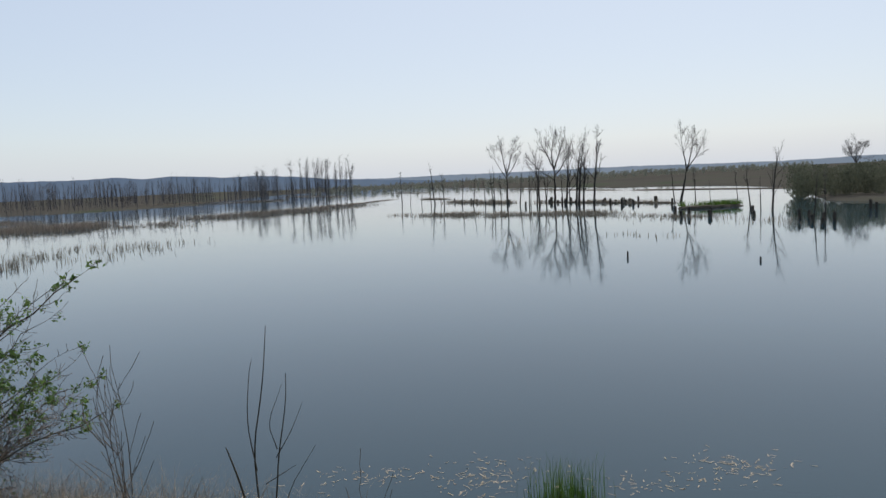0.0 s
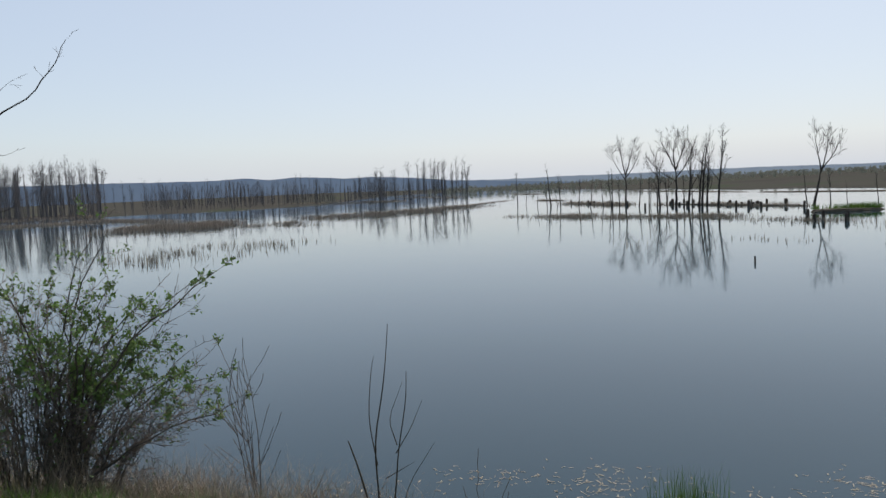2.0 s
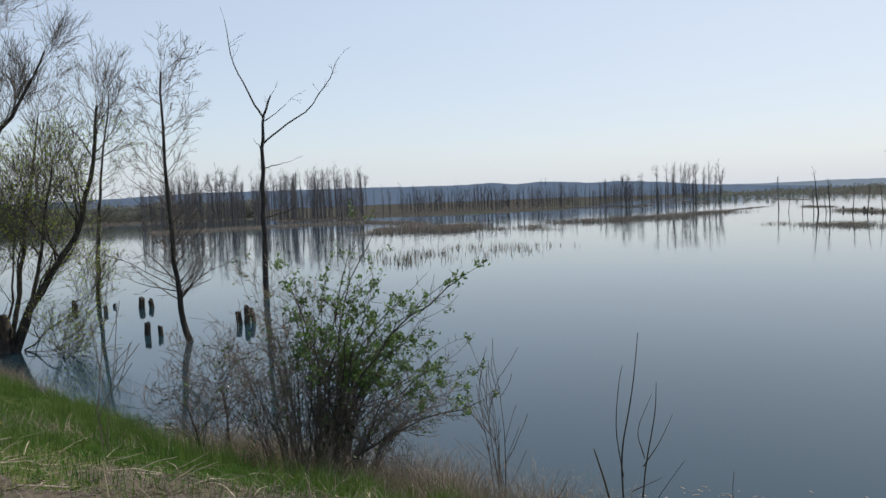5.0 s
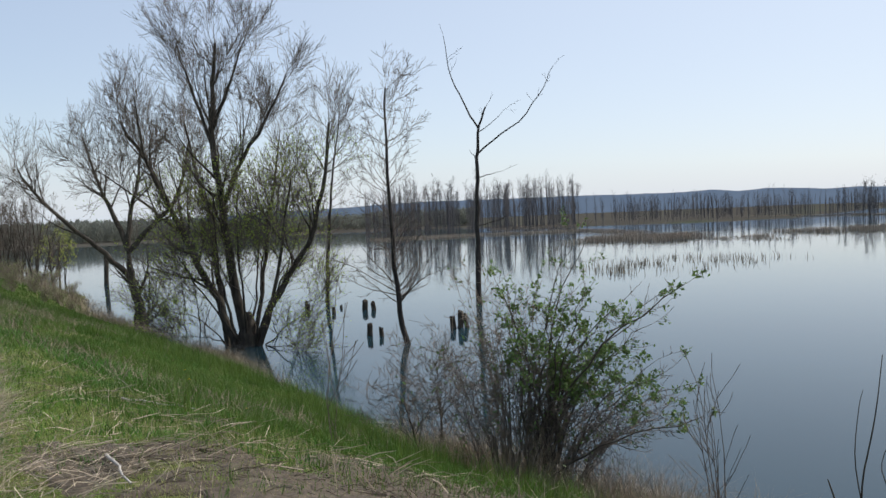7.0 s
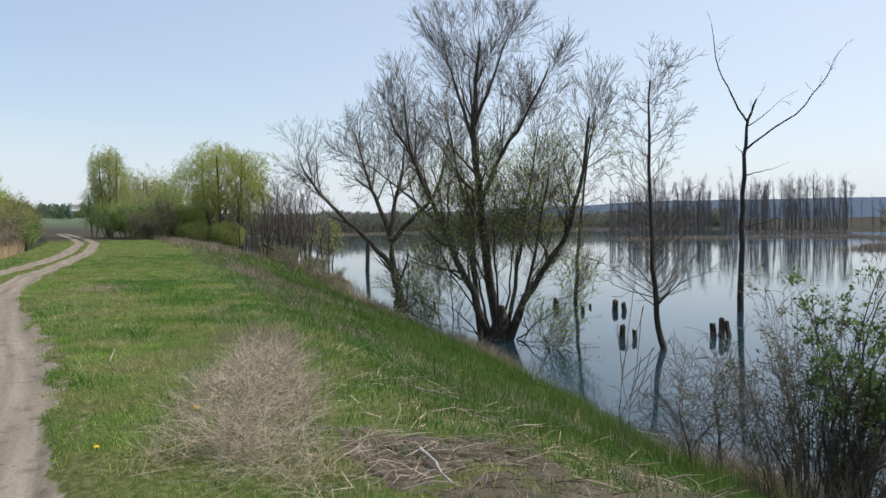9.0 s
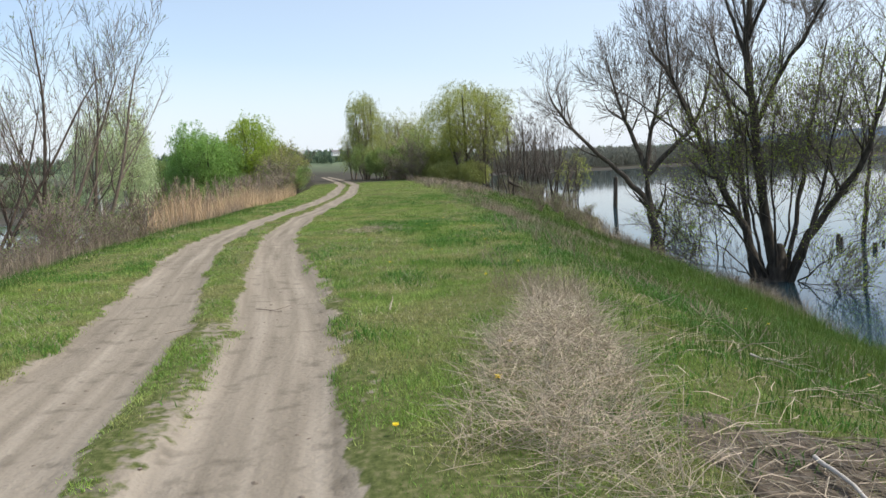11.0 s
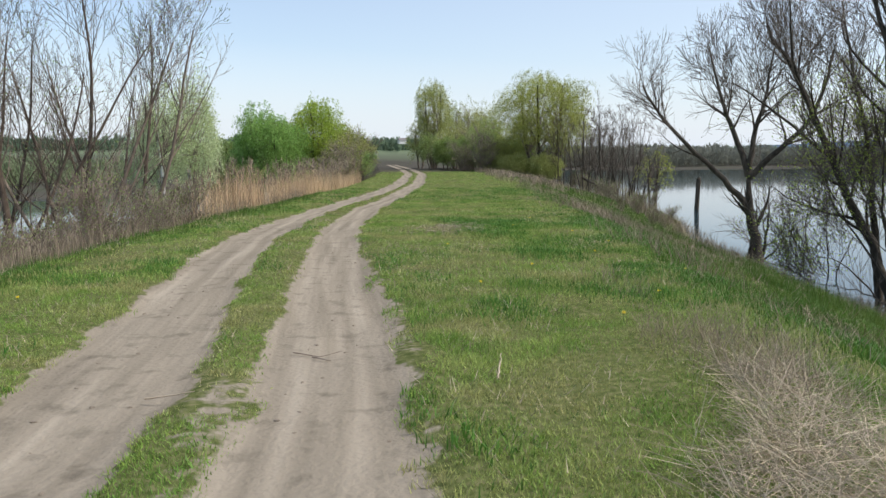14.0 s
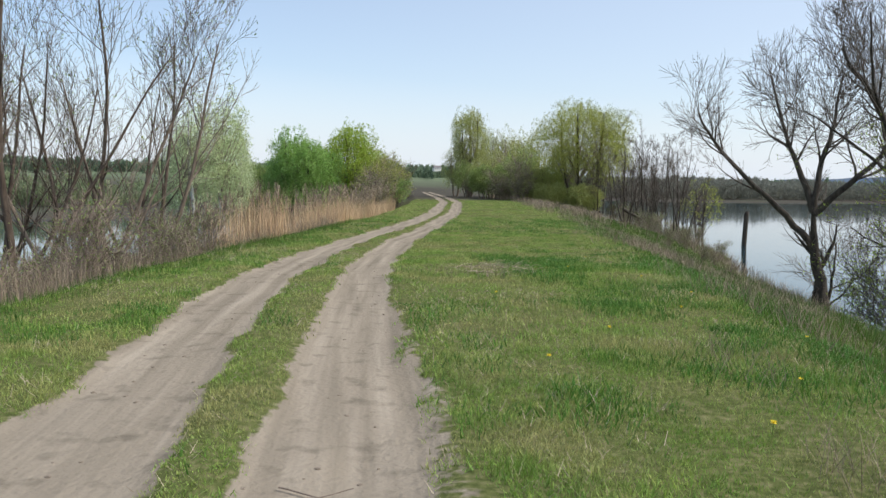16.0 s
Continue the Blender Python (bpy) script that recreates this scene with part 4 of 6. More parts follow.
def on_turf(x, y, r):
    ok = (x > interp(y, EDGE_L) - 0.6) & (r > side_of(x, y) * 0.85) & (x < interp(y, EDGE_R) + 3) & (r > thin(x, y)) & (r > slid(x, y))
    return ok & (1.0 + 0.8 * bumps(x, y, 0.9, 2.0) > r)


def on_dry(x, y, r):
    """Dead blades: scattered in the turf, more on the shoulder and the upper slope."""
    near = np.exp(-((x - interp(y, EDGE_R) - 0.6) / 1.1) ** 2)
    ok = (x > interp(y, EDGE_L) - 0.8) & (x < interp(y, SHORE) - 0.3) & (r * 1.1 > thin(x, y))
    return ok & (0.16 + 0.55 * near + 0.5 * bumps(x, y, 0.55, 12.0) > r * 1.3)


def on_slope(x, y, r):
    bare = slid(x, y) * 0.85
    return (x < interp(y, SHORE) - 0.4) & (r < side_of(x, y) * (1 - bare)) & (0.9 + 0.7 * bumps(x, y, 0.5, 6.0) > r)


def on_lush(x, y, r):
    """Patches of taller, deeper green grass in the turf."""
    strip = (x < interp(y, RUT_R) + 0.3) & (x > interp(y, RUT_L) - 0.3)
    return on_turf(x, y, np.maximum(r, 0.75)) & ~strip & (0.8 * bumps(x, y, 0.3, 21.0) + 0.7 * bumps(x, y, 1.6, 22.0) + 0.35 * (x > 0.6) * (y > 9) + 0.02 > r * 0.8)


# ---------------------------------------------------------------- trees on the far side of the track
LEAN = spec_of([9, 6, 5, 4], [0.05, 0.12, 0.15, 0.16], [0.03, 0.10, 0.06, 0.04], [9, 6, 5], [0.3, 0.2, 0.1], [(20, 48), (22, 50), (20, 55)],
               [2.8, 1.2, 0.55], [0.5, 0.5, 0.55], 0.006)


def bank_tree(x, y, ways, seed, bark, twig, leaf, leaves, size, label, spec=LEAN, group="", name="bank_tree", spread=0.10, scale=1.0, stout=1.0):
    rng = np.random.default_rng(seed)
    lines, tips = [], []
    sp = dict(spec, size=scale)
    for dx, dy, length, radius in ways:
        grow(rng, (dx * 0.6, dy * 0.6, -0.2), (dx, dy, 1.0), length, radius * stout, 0, sp, lines, tips)
    return finish_tree(name, (x, y, bank(x, y)), lines, tips, rng, bark, twig, leaf, leaves, size, label, group, spread)


SLENDER = spec_of([10, 7, 5, 4], [0.05, 0.09, 0.13, 0.15], [0.012, 0.09, 0.07, 0.05], [10, 6, 4], [0.28, 0.2, 0.15], [(18, 46), (18, 45), (18, 45)],
                  [2.7, 1.1, 0.5], [0.48, 0.48, 0.5], 0.0048)
for n, (x, y, ways) in enumerate([
        (-12.4, 28.0, [(0.10, 0, 9.6, 0.075), (-0.16, 0.1, 8.6, 0.055)]),
        (-11.2, 27.2, [(0.05, 0.0, 10.0, 0.095), (0.24, -0.1, 8.6, 0.055)]),
        (-10.5, 29.0, [(0.42, 0.1, 8.4, 0.065)]),
        (-9.7, 28.0, [(0.12, 0.0, 8.6, 0.065), (-0.34, 0.2, 7.6, 0.055)]),
        (-8.9, 30.0, [(0.06, 0.1, 7.8, 0.055)]),
        (-8.3, 29.0, [(0.26, 0.0, 7.2, 0.06), (-0.42, 0, 6.4, 0.05), (-0.7, 0.1, 4.6, 0.04)]),
        (-13.8, 31.0, [(0.10, 0, 9.0, 0.07)]),
        (-12.8, 24.6, [(-0.05, 0.0, 9.4, 0.085), (0.2, 0.1, 8.0, 0.05)]),
        (-14.8, 26.0, [(0.12, 0.0, 9.0, 0.08)]),
        (-10.6, 33.0, [(0.2, 0.0, 7.5, 0.05), (-0.2, 0.0, 7.0, 0.05)]),
        (-11.8, 26.2, [(0.5, 0.1, 7.6, 0.05), (-0.3, 0.1, 7.0, 0.05)]), (-9.4, 27.0, [(-0.5, 0.1, 6.8, 0.05), (0.45, 0.1, 5.6, 0.04)]), (-13.2, 29.5, [(0.3, 0, 8.6, 0.06), (-0.1, 0, 9.2, 0.07)])]):
    bank_tree(x, y, ways, 40 + n, BARK_TAN if n % 3 == 2 else BARK_BROWN, TWIG_TAN if n % 2 else TWIG, LEAF_SPRING, 260, 0.035, "slender half-bare tree with brown bark beside the track", SLENDER,
              "slender trees by the track", "slender_tree", stout=1.35)



def crown_tree(name, x, y, z, h, rx, foot, seed, leaf, strands, label, droop=0.5, size=0.09, bark=None, twig=None, stems=4, lean=0.0, group="", per=14):
    """A tree in leaf: forking stems, and strands of leaves that hang in uneven lobes over a domed crown from height foot to h."""
    rng = np.random.default_rng(seed)
    lines = []
    cz, rz = (h + foot) / 2, (h - foot) / 2
    a, u = rng.uniform(0, 2 * math.pi, strands), rng.uniform(-0.85, 1, strands)
    lobes = 0.84 + 0.22 * bumps(a * 1.1 + 20, u * 2.4 + seed, 1.0, seed) + 0.10 * bumps(a * 3, u * 5, 1.0, seed + 3)
    f = rng.uniform(0.25, 1.0, strands) ** 0.45 * lobes
    s = np.sqrt(np.clip(1 - u * u, 0, 1))
    p = np.stack([np.cos(a) * s * rx * f + lean, np.sin(a) * s * rx * f, cz + u * rz * f], -1)
    out = np.stack([np.cos(a) * s, np.sin(a) * s, 0.9 + 0 * a], -1)
    ln = rng.uniform(0.5, 1.0, strands)[:, None, None] * droop
    k = np.linspace(0, 1, per)[None, :, None]
    q = p[:, None] + out[:, None] * k * ln * 0.9 + np.array([0, 0, -1.0]) * k * k * ln * 1.9 + rng.normal(0, 0.10, (strands, per, 3))
    q = q.reshape(-1, 3)
    n = len(q)
    d = rng.normal(0, 1, (n, 3))
    d[:, 2] -= 0.8
    d /= np.linalg.norm(d, axis=1, keepdims=True)
    b = np.cross(d, rng.normal(0, 1, (n, 3)))
    b /= np.linalg.norm(b, axis=1, keepdims=True)
    w = size * rng.uniform(0.6, 1.4, (n, 1))
    V = np.stack([q - d * w, q + b * w * 0.42, q + d * w, q - b * w * 0.42], 1).reshape(-1, 3)
    root = tagged(new(name), label, "tree", group)
    ends = p[rng.permutation(strands)[: 26 * stems]]
    for i in range(stems):
        g = 2 * math.pi * i / stems + seed
        top = np.array([math.cos(g) * rx * 0.45 + lean, math.sin(g) * rx * 0.45, cz + rz * 0.55])
        low = np.array([math.cos(g) * 0.25, math.sin(g) * 0.25, -0.3])
        m = np.linspace(0, 1, 8)[:, None]
        stem = low + (top - low) * m + np.array([math.cos(g), math.sin(g), 0]) * rx * 0.10 * np.sin(m * math.pi) + rng.normal(0, 0.05, (8, 3))
        mesh_object("trunk", *tubes([(stem, np.linspace(0.016 * h, 0.004 * h, 8), 7)]), bark or BARK, root, smooth=True)
        for e in ends[i::stems]:
            c = stem[int(np.clip(2 + 6 * (e[2] - 0.4 * h) / h, 2, 7))]
            mid = (c + e) / 2 + np.array([0, 0, 0.06 * h]) * rng.uniform(0, 1) + rng.normal(0, 0.15, 3)
            k3 = np.linspace(0, 1, 6)[:, None]
            lines.append(((1 - k3) ** 2 * c + 2 * k3 * (1 - k3) * mid + k3 ** 2 * e, np.linspace(0.0036 * h, 0.0012 * h, 6), 4))
    tagged(mesh_object("twig_crown", *tubes(lines), twig or TWIG, root), kind="stuff")
    tagged(mesh_object("foliage", V, np.arange(n * 4).reshape(-1, 4), leaf, root), kind="stuff")
    root.location = (x, y, z)
    return root


for n, (x, y, h, rx) in enumerate([(-15.3, 65.0, 12.6, 1.8), (-17.0, 63.0, 12.2, 2.1), (-18.9, 66.0, 11.0, 2.0), (-16.2, 69, 10.6, 1.9)]):
    crown_tree("silver_poplar", x, y, bank(x, y), h, rx, 2.0, 60 + n, LEAF_SILVER, 900, "slender pale-barked poplar with silvery young leaves", 0.5, 0.075, BARK_PALE, TWIG_TAN, 1, group="silvery poplars", per=12)
for n, (x, y, h, rx, leaf, many) in enumerate([(-13.9, 87, 11.2, 3.7, LEAF_GREEN, 3800), (-11.8, 89, 9.8, 2.8, LEAF_GREEN, 1900), (-8.9, 92, 12.2, 3.3, LEAF_WILLOW, 2600),
                                              (-17.8, 93, 8.4, 3.0, LEAF_SPRING, 1300), (-7.0, 99, 8.6, 2.4, LEAF_OLIVE, 1100), (-20.5, 96, 8.5, 3.2, LEAF_SPRING, 1300)]):
    crown_tree("green_willow", x, y, bank(x, y), h, rx, 0.7, 70 + n, leaf, many, "bushy willow in fresh bright green leaf", 0.7, 0.085, group="green willows")

BRUSH = spec_of([6, 5, 4], [0.10, 0.15, 0.2], [0.05, 0.08, 0.03], [10, 7], [0.12, 0.15], [(20, 55), (20, 55)], [1.6, 0.7], [0.5, 0.5], 0.012)


def brush(seed, name, leaf, leaves, bark, label, h=3.6):
    rng = np.random.default_rng(seed)
    lines, tips = [], []
    for i in range(9):
        a = rng.uniform(0, 2 * math.pi)
        s = rng.uniform(0.05, 0.55)
        grow(rng, (math.cos(a) * 0.3, math.sin(a) * 0.3, -0.2), (math.cos(a) * s, math.sin(a) * s, 1), h * rng.uniform(0.65, 1.0), 0.035, 0, BRUSH, lines, tips)
    return finish_tree(name, (0, 0, 0), lines, tips, rng, bark, bark, leaf, int(leaves * 1.6), 0.065, label, "brushwood along the dyke", 0.15, category="bush")


brown = brush(80, "brown_bush", LEAF_SPRING, 500, TWIG_TAN, "leafless brown brushwood along the dyke")
olive = brush(81, "olive_bush", LEAF_YELLOW, 3600, TWIG_TAN, "olive-green bush coming into leaf along the dyke", 4.2)
green = brush(82, "green_bush", LEAF_GREEN, 3000, TWIG, "bush in light green leaf along the dyke", 4.0)


def put(ob, first, x, y, s, turn, z=None):
    m = Matrix.LocRotScale((x, y, bank(x, y) if z is None else z), Euler((0, 0, radians(turn))), (s, s, s * (0.9 + 0.2 * ((turn * 7) % 10) / 10)))
    if first:
        ob.matrix_basis = m
        return ob
    return copy_thing(ob, m)


rng = np.random.default_rng(90)
k = {"brown": 0, "olive": 0, "green": 0}
for i in range(30):
    y = 80 + 2.4 * i
    x = float(interp(y, EDGE_L)) - rng.uniform(2.0, 5.5)
    kind = "olive" if i % 4 == 1 else ("green" if i % 5 == 3 else "brown")
    put({"brown": brown, "olive": olive, "green": green}[kind], k[kind] == 0, x, y, rng.uniform(0.75, 1.2), rng.uniform(0, 360))
    k[kind] += 1
for i in range(14):
    y = 90 + 3.0 * i
    x = float(interp(y, EDGE_R)) + rng.uniform(-1.5, 7.0)
    put(brown, False, x, y, rng.uniform(0.7, 1.2), rng.uniform(0, 360))
for i in range(26):
    y = 44 + 1.9 * i + rng.uniform(-1, 1)
    x = float(interp(y, SHORE)) - rng.uniform(1.0, 4.5)
    put(brown, False, x, y, rng.uniform(0.14, 0.26) + 0.006 * (y - 44), rng.uniform(0, 360))

for i in range(20):
    y = 20 + 0.6 * i + rng.uniform(-1, 1)
    x = float(interp(y, EDGE_L)) - rng.uniform(4.0, 8.5)
    put(brown, False, x, y, rng.uniform(0.30, 0.48), rng.uniform(0, 360))
for i in range(34):
    y = 18 + 0.42 * i + rng.uniform(-1, 1)
    x = float(interp(y, EDGE_L)) - rng.uniform(1.6, 7.0)
    put(brown, False, x, y, rng.uniform(0.26, 0.46), rng.uniform(0, 360))
crown_tree("yellow_willow", 15.9, 90, W + 0.3, 14.6, 5.4, 3.6, 101, LEAF_YELLOW, 3000, "tall domed willow with yellow-green hanging twigs on the bank", 1.6, 0.06, twig=TWIG_TAN, stems=5, per=28)
stem_tree("leaning_trunk", (18.6, 89, W + 0.2), (1, 0), [([(0, 0, 0), (-1.4, 0, 2.6), (-3.2, 0, 5.4), (-4.4, 0, 7.6)], 0.26, 6)], SNAG, 154, BARK, BARK, LEAF_SPRING, 0, 0.05,
          "dark leaning trunk below the yellow willow")
crown_tree("poplar_tree", 5.2, 116, bank(5.2, 116), 13.4, 2.9, 2.0, 102, LEAF_OLIVE, 2200, "poplar in young green leaf at the end of the dyke", 0.8, 0.07, twig=TWIG_TAN, stems=3)
for n, (x, y, h, rx, many) in enumerate([(9.3, 110, 9.8, 3.0, 800), (12.0, 106, 9.6, 3.0, 800), (8.6, 120, 10.4, 2.6, 700), (12.4, 116, 10.6, 3.0, 700), (14.2, 98, 7.6, 3.0, 800), (10.6, 100, 7.2, 2.8, 800),
                                         (7.6, 106, 6.4, 2.6, 800), (3.4, 119, 8.0, 2.0, 600), (4.6, 110, 5.4, 2.0, 600), (11.0, 112, 8.0, 3.0, 700)]):
    crown_tree("dyke_tree", x, y, bank(x, y), h, rx, 0.4, 110 + n, (LEAF_OLIVE, LEAF_YELLOW, LEAF_SPRING)[n % 3], many, "half-bare olive-tinged tree on the wooded dyke", 0.8, 0.065, BARK_TAN, TWIG_TAN, 4, group="trees on the dyke")
for n, (x, y, h, rx) in enumerate([(13.4, 95, 5.0, 2.6), (11.0, 93, 4.6, 2.5), (8.4, 97, 4.8, 2.4), (15.4, 87, 3.6, 2.0), (6.2, 103, 4.6, 2.2), (12.4, 88, 2.8, 1.8)]):
    crown_tree("willow_bush", x, y, bank(x, y), h, rx, 0.1, 120 + n, LEAF_OLIVE if n % 2 else LEAF_SPRING, 1100, "low bush in young olive-green leaf under the trees", 0.5, 0.075, BARK_TAN, TWIG_TAN, 3, group="low bushes on the dyke")
# dark bare trees along the waterline
BARE = spec_of([9, 6, 5, 4], [0.05, 0.12, 0.15, 0.16], [0.03, 0.10, 0.06, 0.04], [10, 6, 4], [0.25, 0.2, 0.1], [(18, 45), (22, 50), (20, 55)],
               [2.6, 1.1, 0.5], [0.5, 0.5, 0.55], 0.008)
waterside = []
for n, ways in enumerate([[(0.1, 0, 8, 0.10), (-0.25, 0.1, 7, 0.07)], [(-0.15, 0, 8, 0.09), (0.3, 0, 6.5, 0.07), (0.0, 0.1, 7.2, 0.06)], [(0.02, 0, 8.2, 0.09)], [(0.22, 0.1, 7.6, 0.08), (-0.05, 0, 8, 0.08)],
                          [(-0.3, 0, 7, 0.08), (0.35, 0, 7.2, 0.09), (0.05, 0.1, 8, 0.07)]]):
    waterside.append(bank_tree(0, 0, ways, 130 + n, BARK, TWIG_MID, LEAF_YELLOW, 0, 0.09, "dark bare tree standing at the waterline", BARE, "bare waterside trees", "waterside_tree", 0.2, 0.75))
for n, (x, y, h) in enumerate([(17.8, 63, 7.2), (18.9, 68, 6.5), (20.6, 73, 8.5), (21.2, 78, 8.5), (20.0, 80, 9.0), (22.4, 84, 9.0), (19.0, 75, 8.0), (23.5, 90, 9.5), (21.5, 94, 9.0), (24, 99, 9.5), (16.6, 86, 8.5),
                               (17.6, 84, 9.0), (18.4, 92, 9.5), (17.5, 78, 7.6), (16.4, 72, 5.5), (24.5, 82, 6.0), (25.8, 92, 7.0), (26.4, 84, 5.5), (22.0, 88, 9.0), (20.4, 88, 9.0), (24.8, 96, 8.0), (27.5, 100, 7.5),
                               (26.0, 104, 8.5), (29.0, 108, 7.5), (22.8, 102, 9.0)]):
    m = Matrix.LocRotScale((x, y, max(bank(x, y), W - 0.2)), Euler((0, 0, n * 2.1)), (h / 8.6, h / 8.6, h / 8.6))
    if n < 5:
        waterside[(n + 1) % 5].matrix_basis = m
    else:
        copy_thing(waterside[(n + 1) % 5], m)
crown_tree("leafing_willow", 19.6, 64.5, W - 0.1, 5.8, 1.5, 2.0, 139, LEAF_YELLOW, 60, "small willow with yellow-green leaves at the waterline", 0.6, 0.08, BARK_WET, TWIG, 2)

# post, log and pole
post = pile(26.5, 72.95, 2.9, 0.2, 2, 40, 150)
post.name, post["label"], post["group"] = "broken_tree", "dark broken trunk standing upright in the water", ""
log = stem_tree("fallen_log", (18.9, 75.5, W + 0.55), (1, 0.1), [([(-1.2, 0, 0.25), (0, 0, 0.1), (1.3, 0, -0.35)], 0.13, 0)], SNAG, 151, LOG, LOG, LEAF_SPRING, 0, 0.04,
                "bleached fallen log among the bare trees", "")
stem_tree("fallen_tree", (20.2, 80.0, W + 0.6), (1, 0.2), [([(-2.6, 0, 2.2), (0, 0, 0.9), (2.2, 0, -0.6)], 0.16, 3)], SNAG, 152, BARK, BARK, LEAF_SPRING, 0, 0.04,
          "fallen dark trunk leaning among the bare trees")
stem_tree("wooden_pole", (-5.4, 105, bank(-5.4, 105)), (1, 0), [([(0, 0, -0.3), (0.02, 0, 3.0), (0.0, 0, 5.6)], 0.11, 0)], SNAG, 153, POST, POST, LEAF_SPRING, 0, 0.04,
          "plain weathered wooden pole beside the track")


# ---------------------------------------------------------------- drowned groves and dead trees out in the water
def dead_tree(seed, h, limbs, name, label, group, twigs=6, spread=0.35, radius=0.16, fine=0.018, twig=None):
    rng = np.random.default_rng(seed)
    sp = spec_of([8, 6, 4], [0.018, 0.12, 0.15], [0.02, 0.12, 0.10], [limbs, twigs], [0.22, 0.2], [(14, 38), (20, 45)],
                 [h * spread * 1.25, h * 0.13], [0.42, 0.55], fine)
    lines, tips = [], []
    grow(rng, (0, 0, -0.5), (rng.uniform(-0.05, 0.05), rng.uniform(-0.05, 0.05), 1), h, radius, 0, sp, lines, tips)
    return finish_tree(name, (0, 0, 0), lines, tips, rng, twig or BARK_WET, twig or TWIG_FAR, LEAF_SPRING, 0, 0.1, label, group)


def put_dead(kinds, used, x, y, h, tall, turn, seed):
    i = seed % len(kinds)
    s = h / tall[i]
    m = Matrix.LocRotScale((x, y, W), Euler((radians((seed * 37 % 9) - 4), radians((seed * 53 % 9) - 4), radians(turn))), (s, s, s))
    if i in used:
        return copy_thing(kinds[i], m)
    used.add(i)
    kinds[i].matrix_basis = m
    return kinds[i]


drowned = [dead_tree(200 + i, 11, n, "drowned_tree", "bare dead tree standing in the floodwater", "dead trees in the water", t, s, r)
           for i, (n, t, s, r) in enumerate([(15, 7, 0.36, 0.24), (9, 5, 0.20, 0.23), (12, 6, 0.30, 0.24), (6, 4, 0.14, 0.23)])]
used = set()
for n, (x, y, h, k) in enumerate([(196, 25.4, 7.7, 1), (160, 13.9, 8.9, 3), (147, 11.0, 10.3, 1), (145, 7.5, 8.8, 1), (142, 5.3, 8.1, 3), (137, 1.4, 10.1, 3), (141, 1.6, 10.6, 1), (131, -7.4, 10.4, 1), (128, -10.4, 10.8, 0), (127, -12.4, 11.4, 2),
                                  (135, -4.9, 7.5, 1), (133, -6.3, 10.7, 2), (131, -5.8, 9.4, 0), (127, -10.9, 10.2, 1), (121, -11.4, 11.1, 2), (122, -12.6, 10.6, 2),
                                  (125, -32.6, 4.6, 3), (92.3, -28.6, 8.8, 1), (86.5, -27.9, 5.3, 3), (83.4, -28.1, 7.5, 2), (68.8, -26.6, 6.1, 3),
                                  (70.3, -28.2, 6.7, 1), (125, -36.8, 7.1, 1), (141, 3.0, 7.5, 3), (131, -4.5, 8.5, 3),
                                  (168, 20, 7.0, 1), (163, 17, 6.4, 3), (158, 14.5, 7.4, 3), (152, 12.0, 6.2, 1), (139, 0.2, 9.0, 1), (134, -3.0, 9.5, 3), (132, -7.4, 9.2, 1), (128, -9.8, 8.4, 3), (118, -25.6, 8.0, 3), (117, -28.4, 8.6, 1)]):
    put_dead(drowned, used, x, y, h * 0.86, [11, 11, 11, 11], n * 67, k)
MARSH = spec_of([0, 6, 5, 4], [0, 0.10, 0.13, 0.15], [0, 0.10, 0.08, 0.05], [9, 5, 3], [0.35, 0.2, 0.2], [(15, 42), (18, 45), (18, 45)], [2.2, 1.0, 0.5], [0.42, 0.5, 0.6], 0.012)
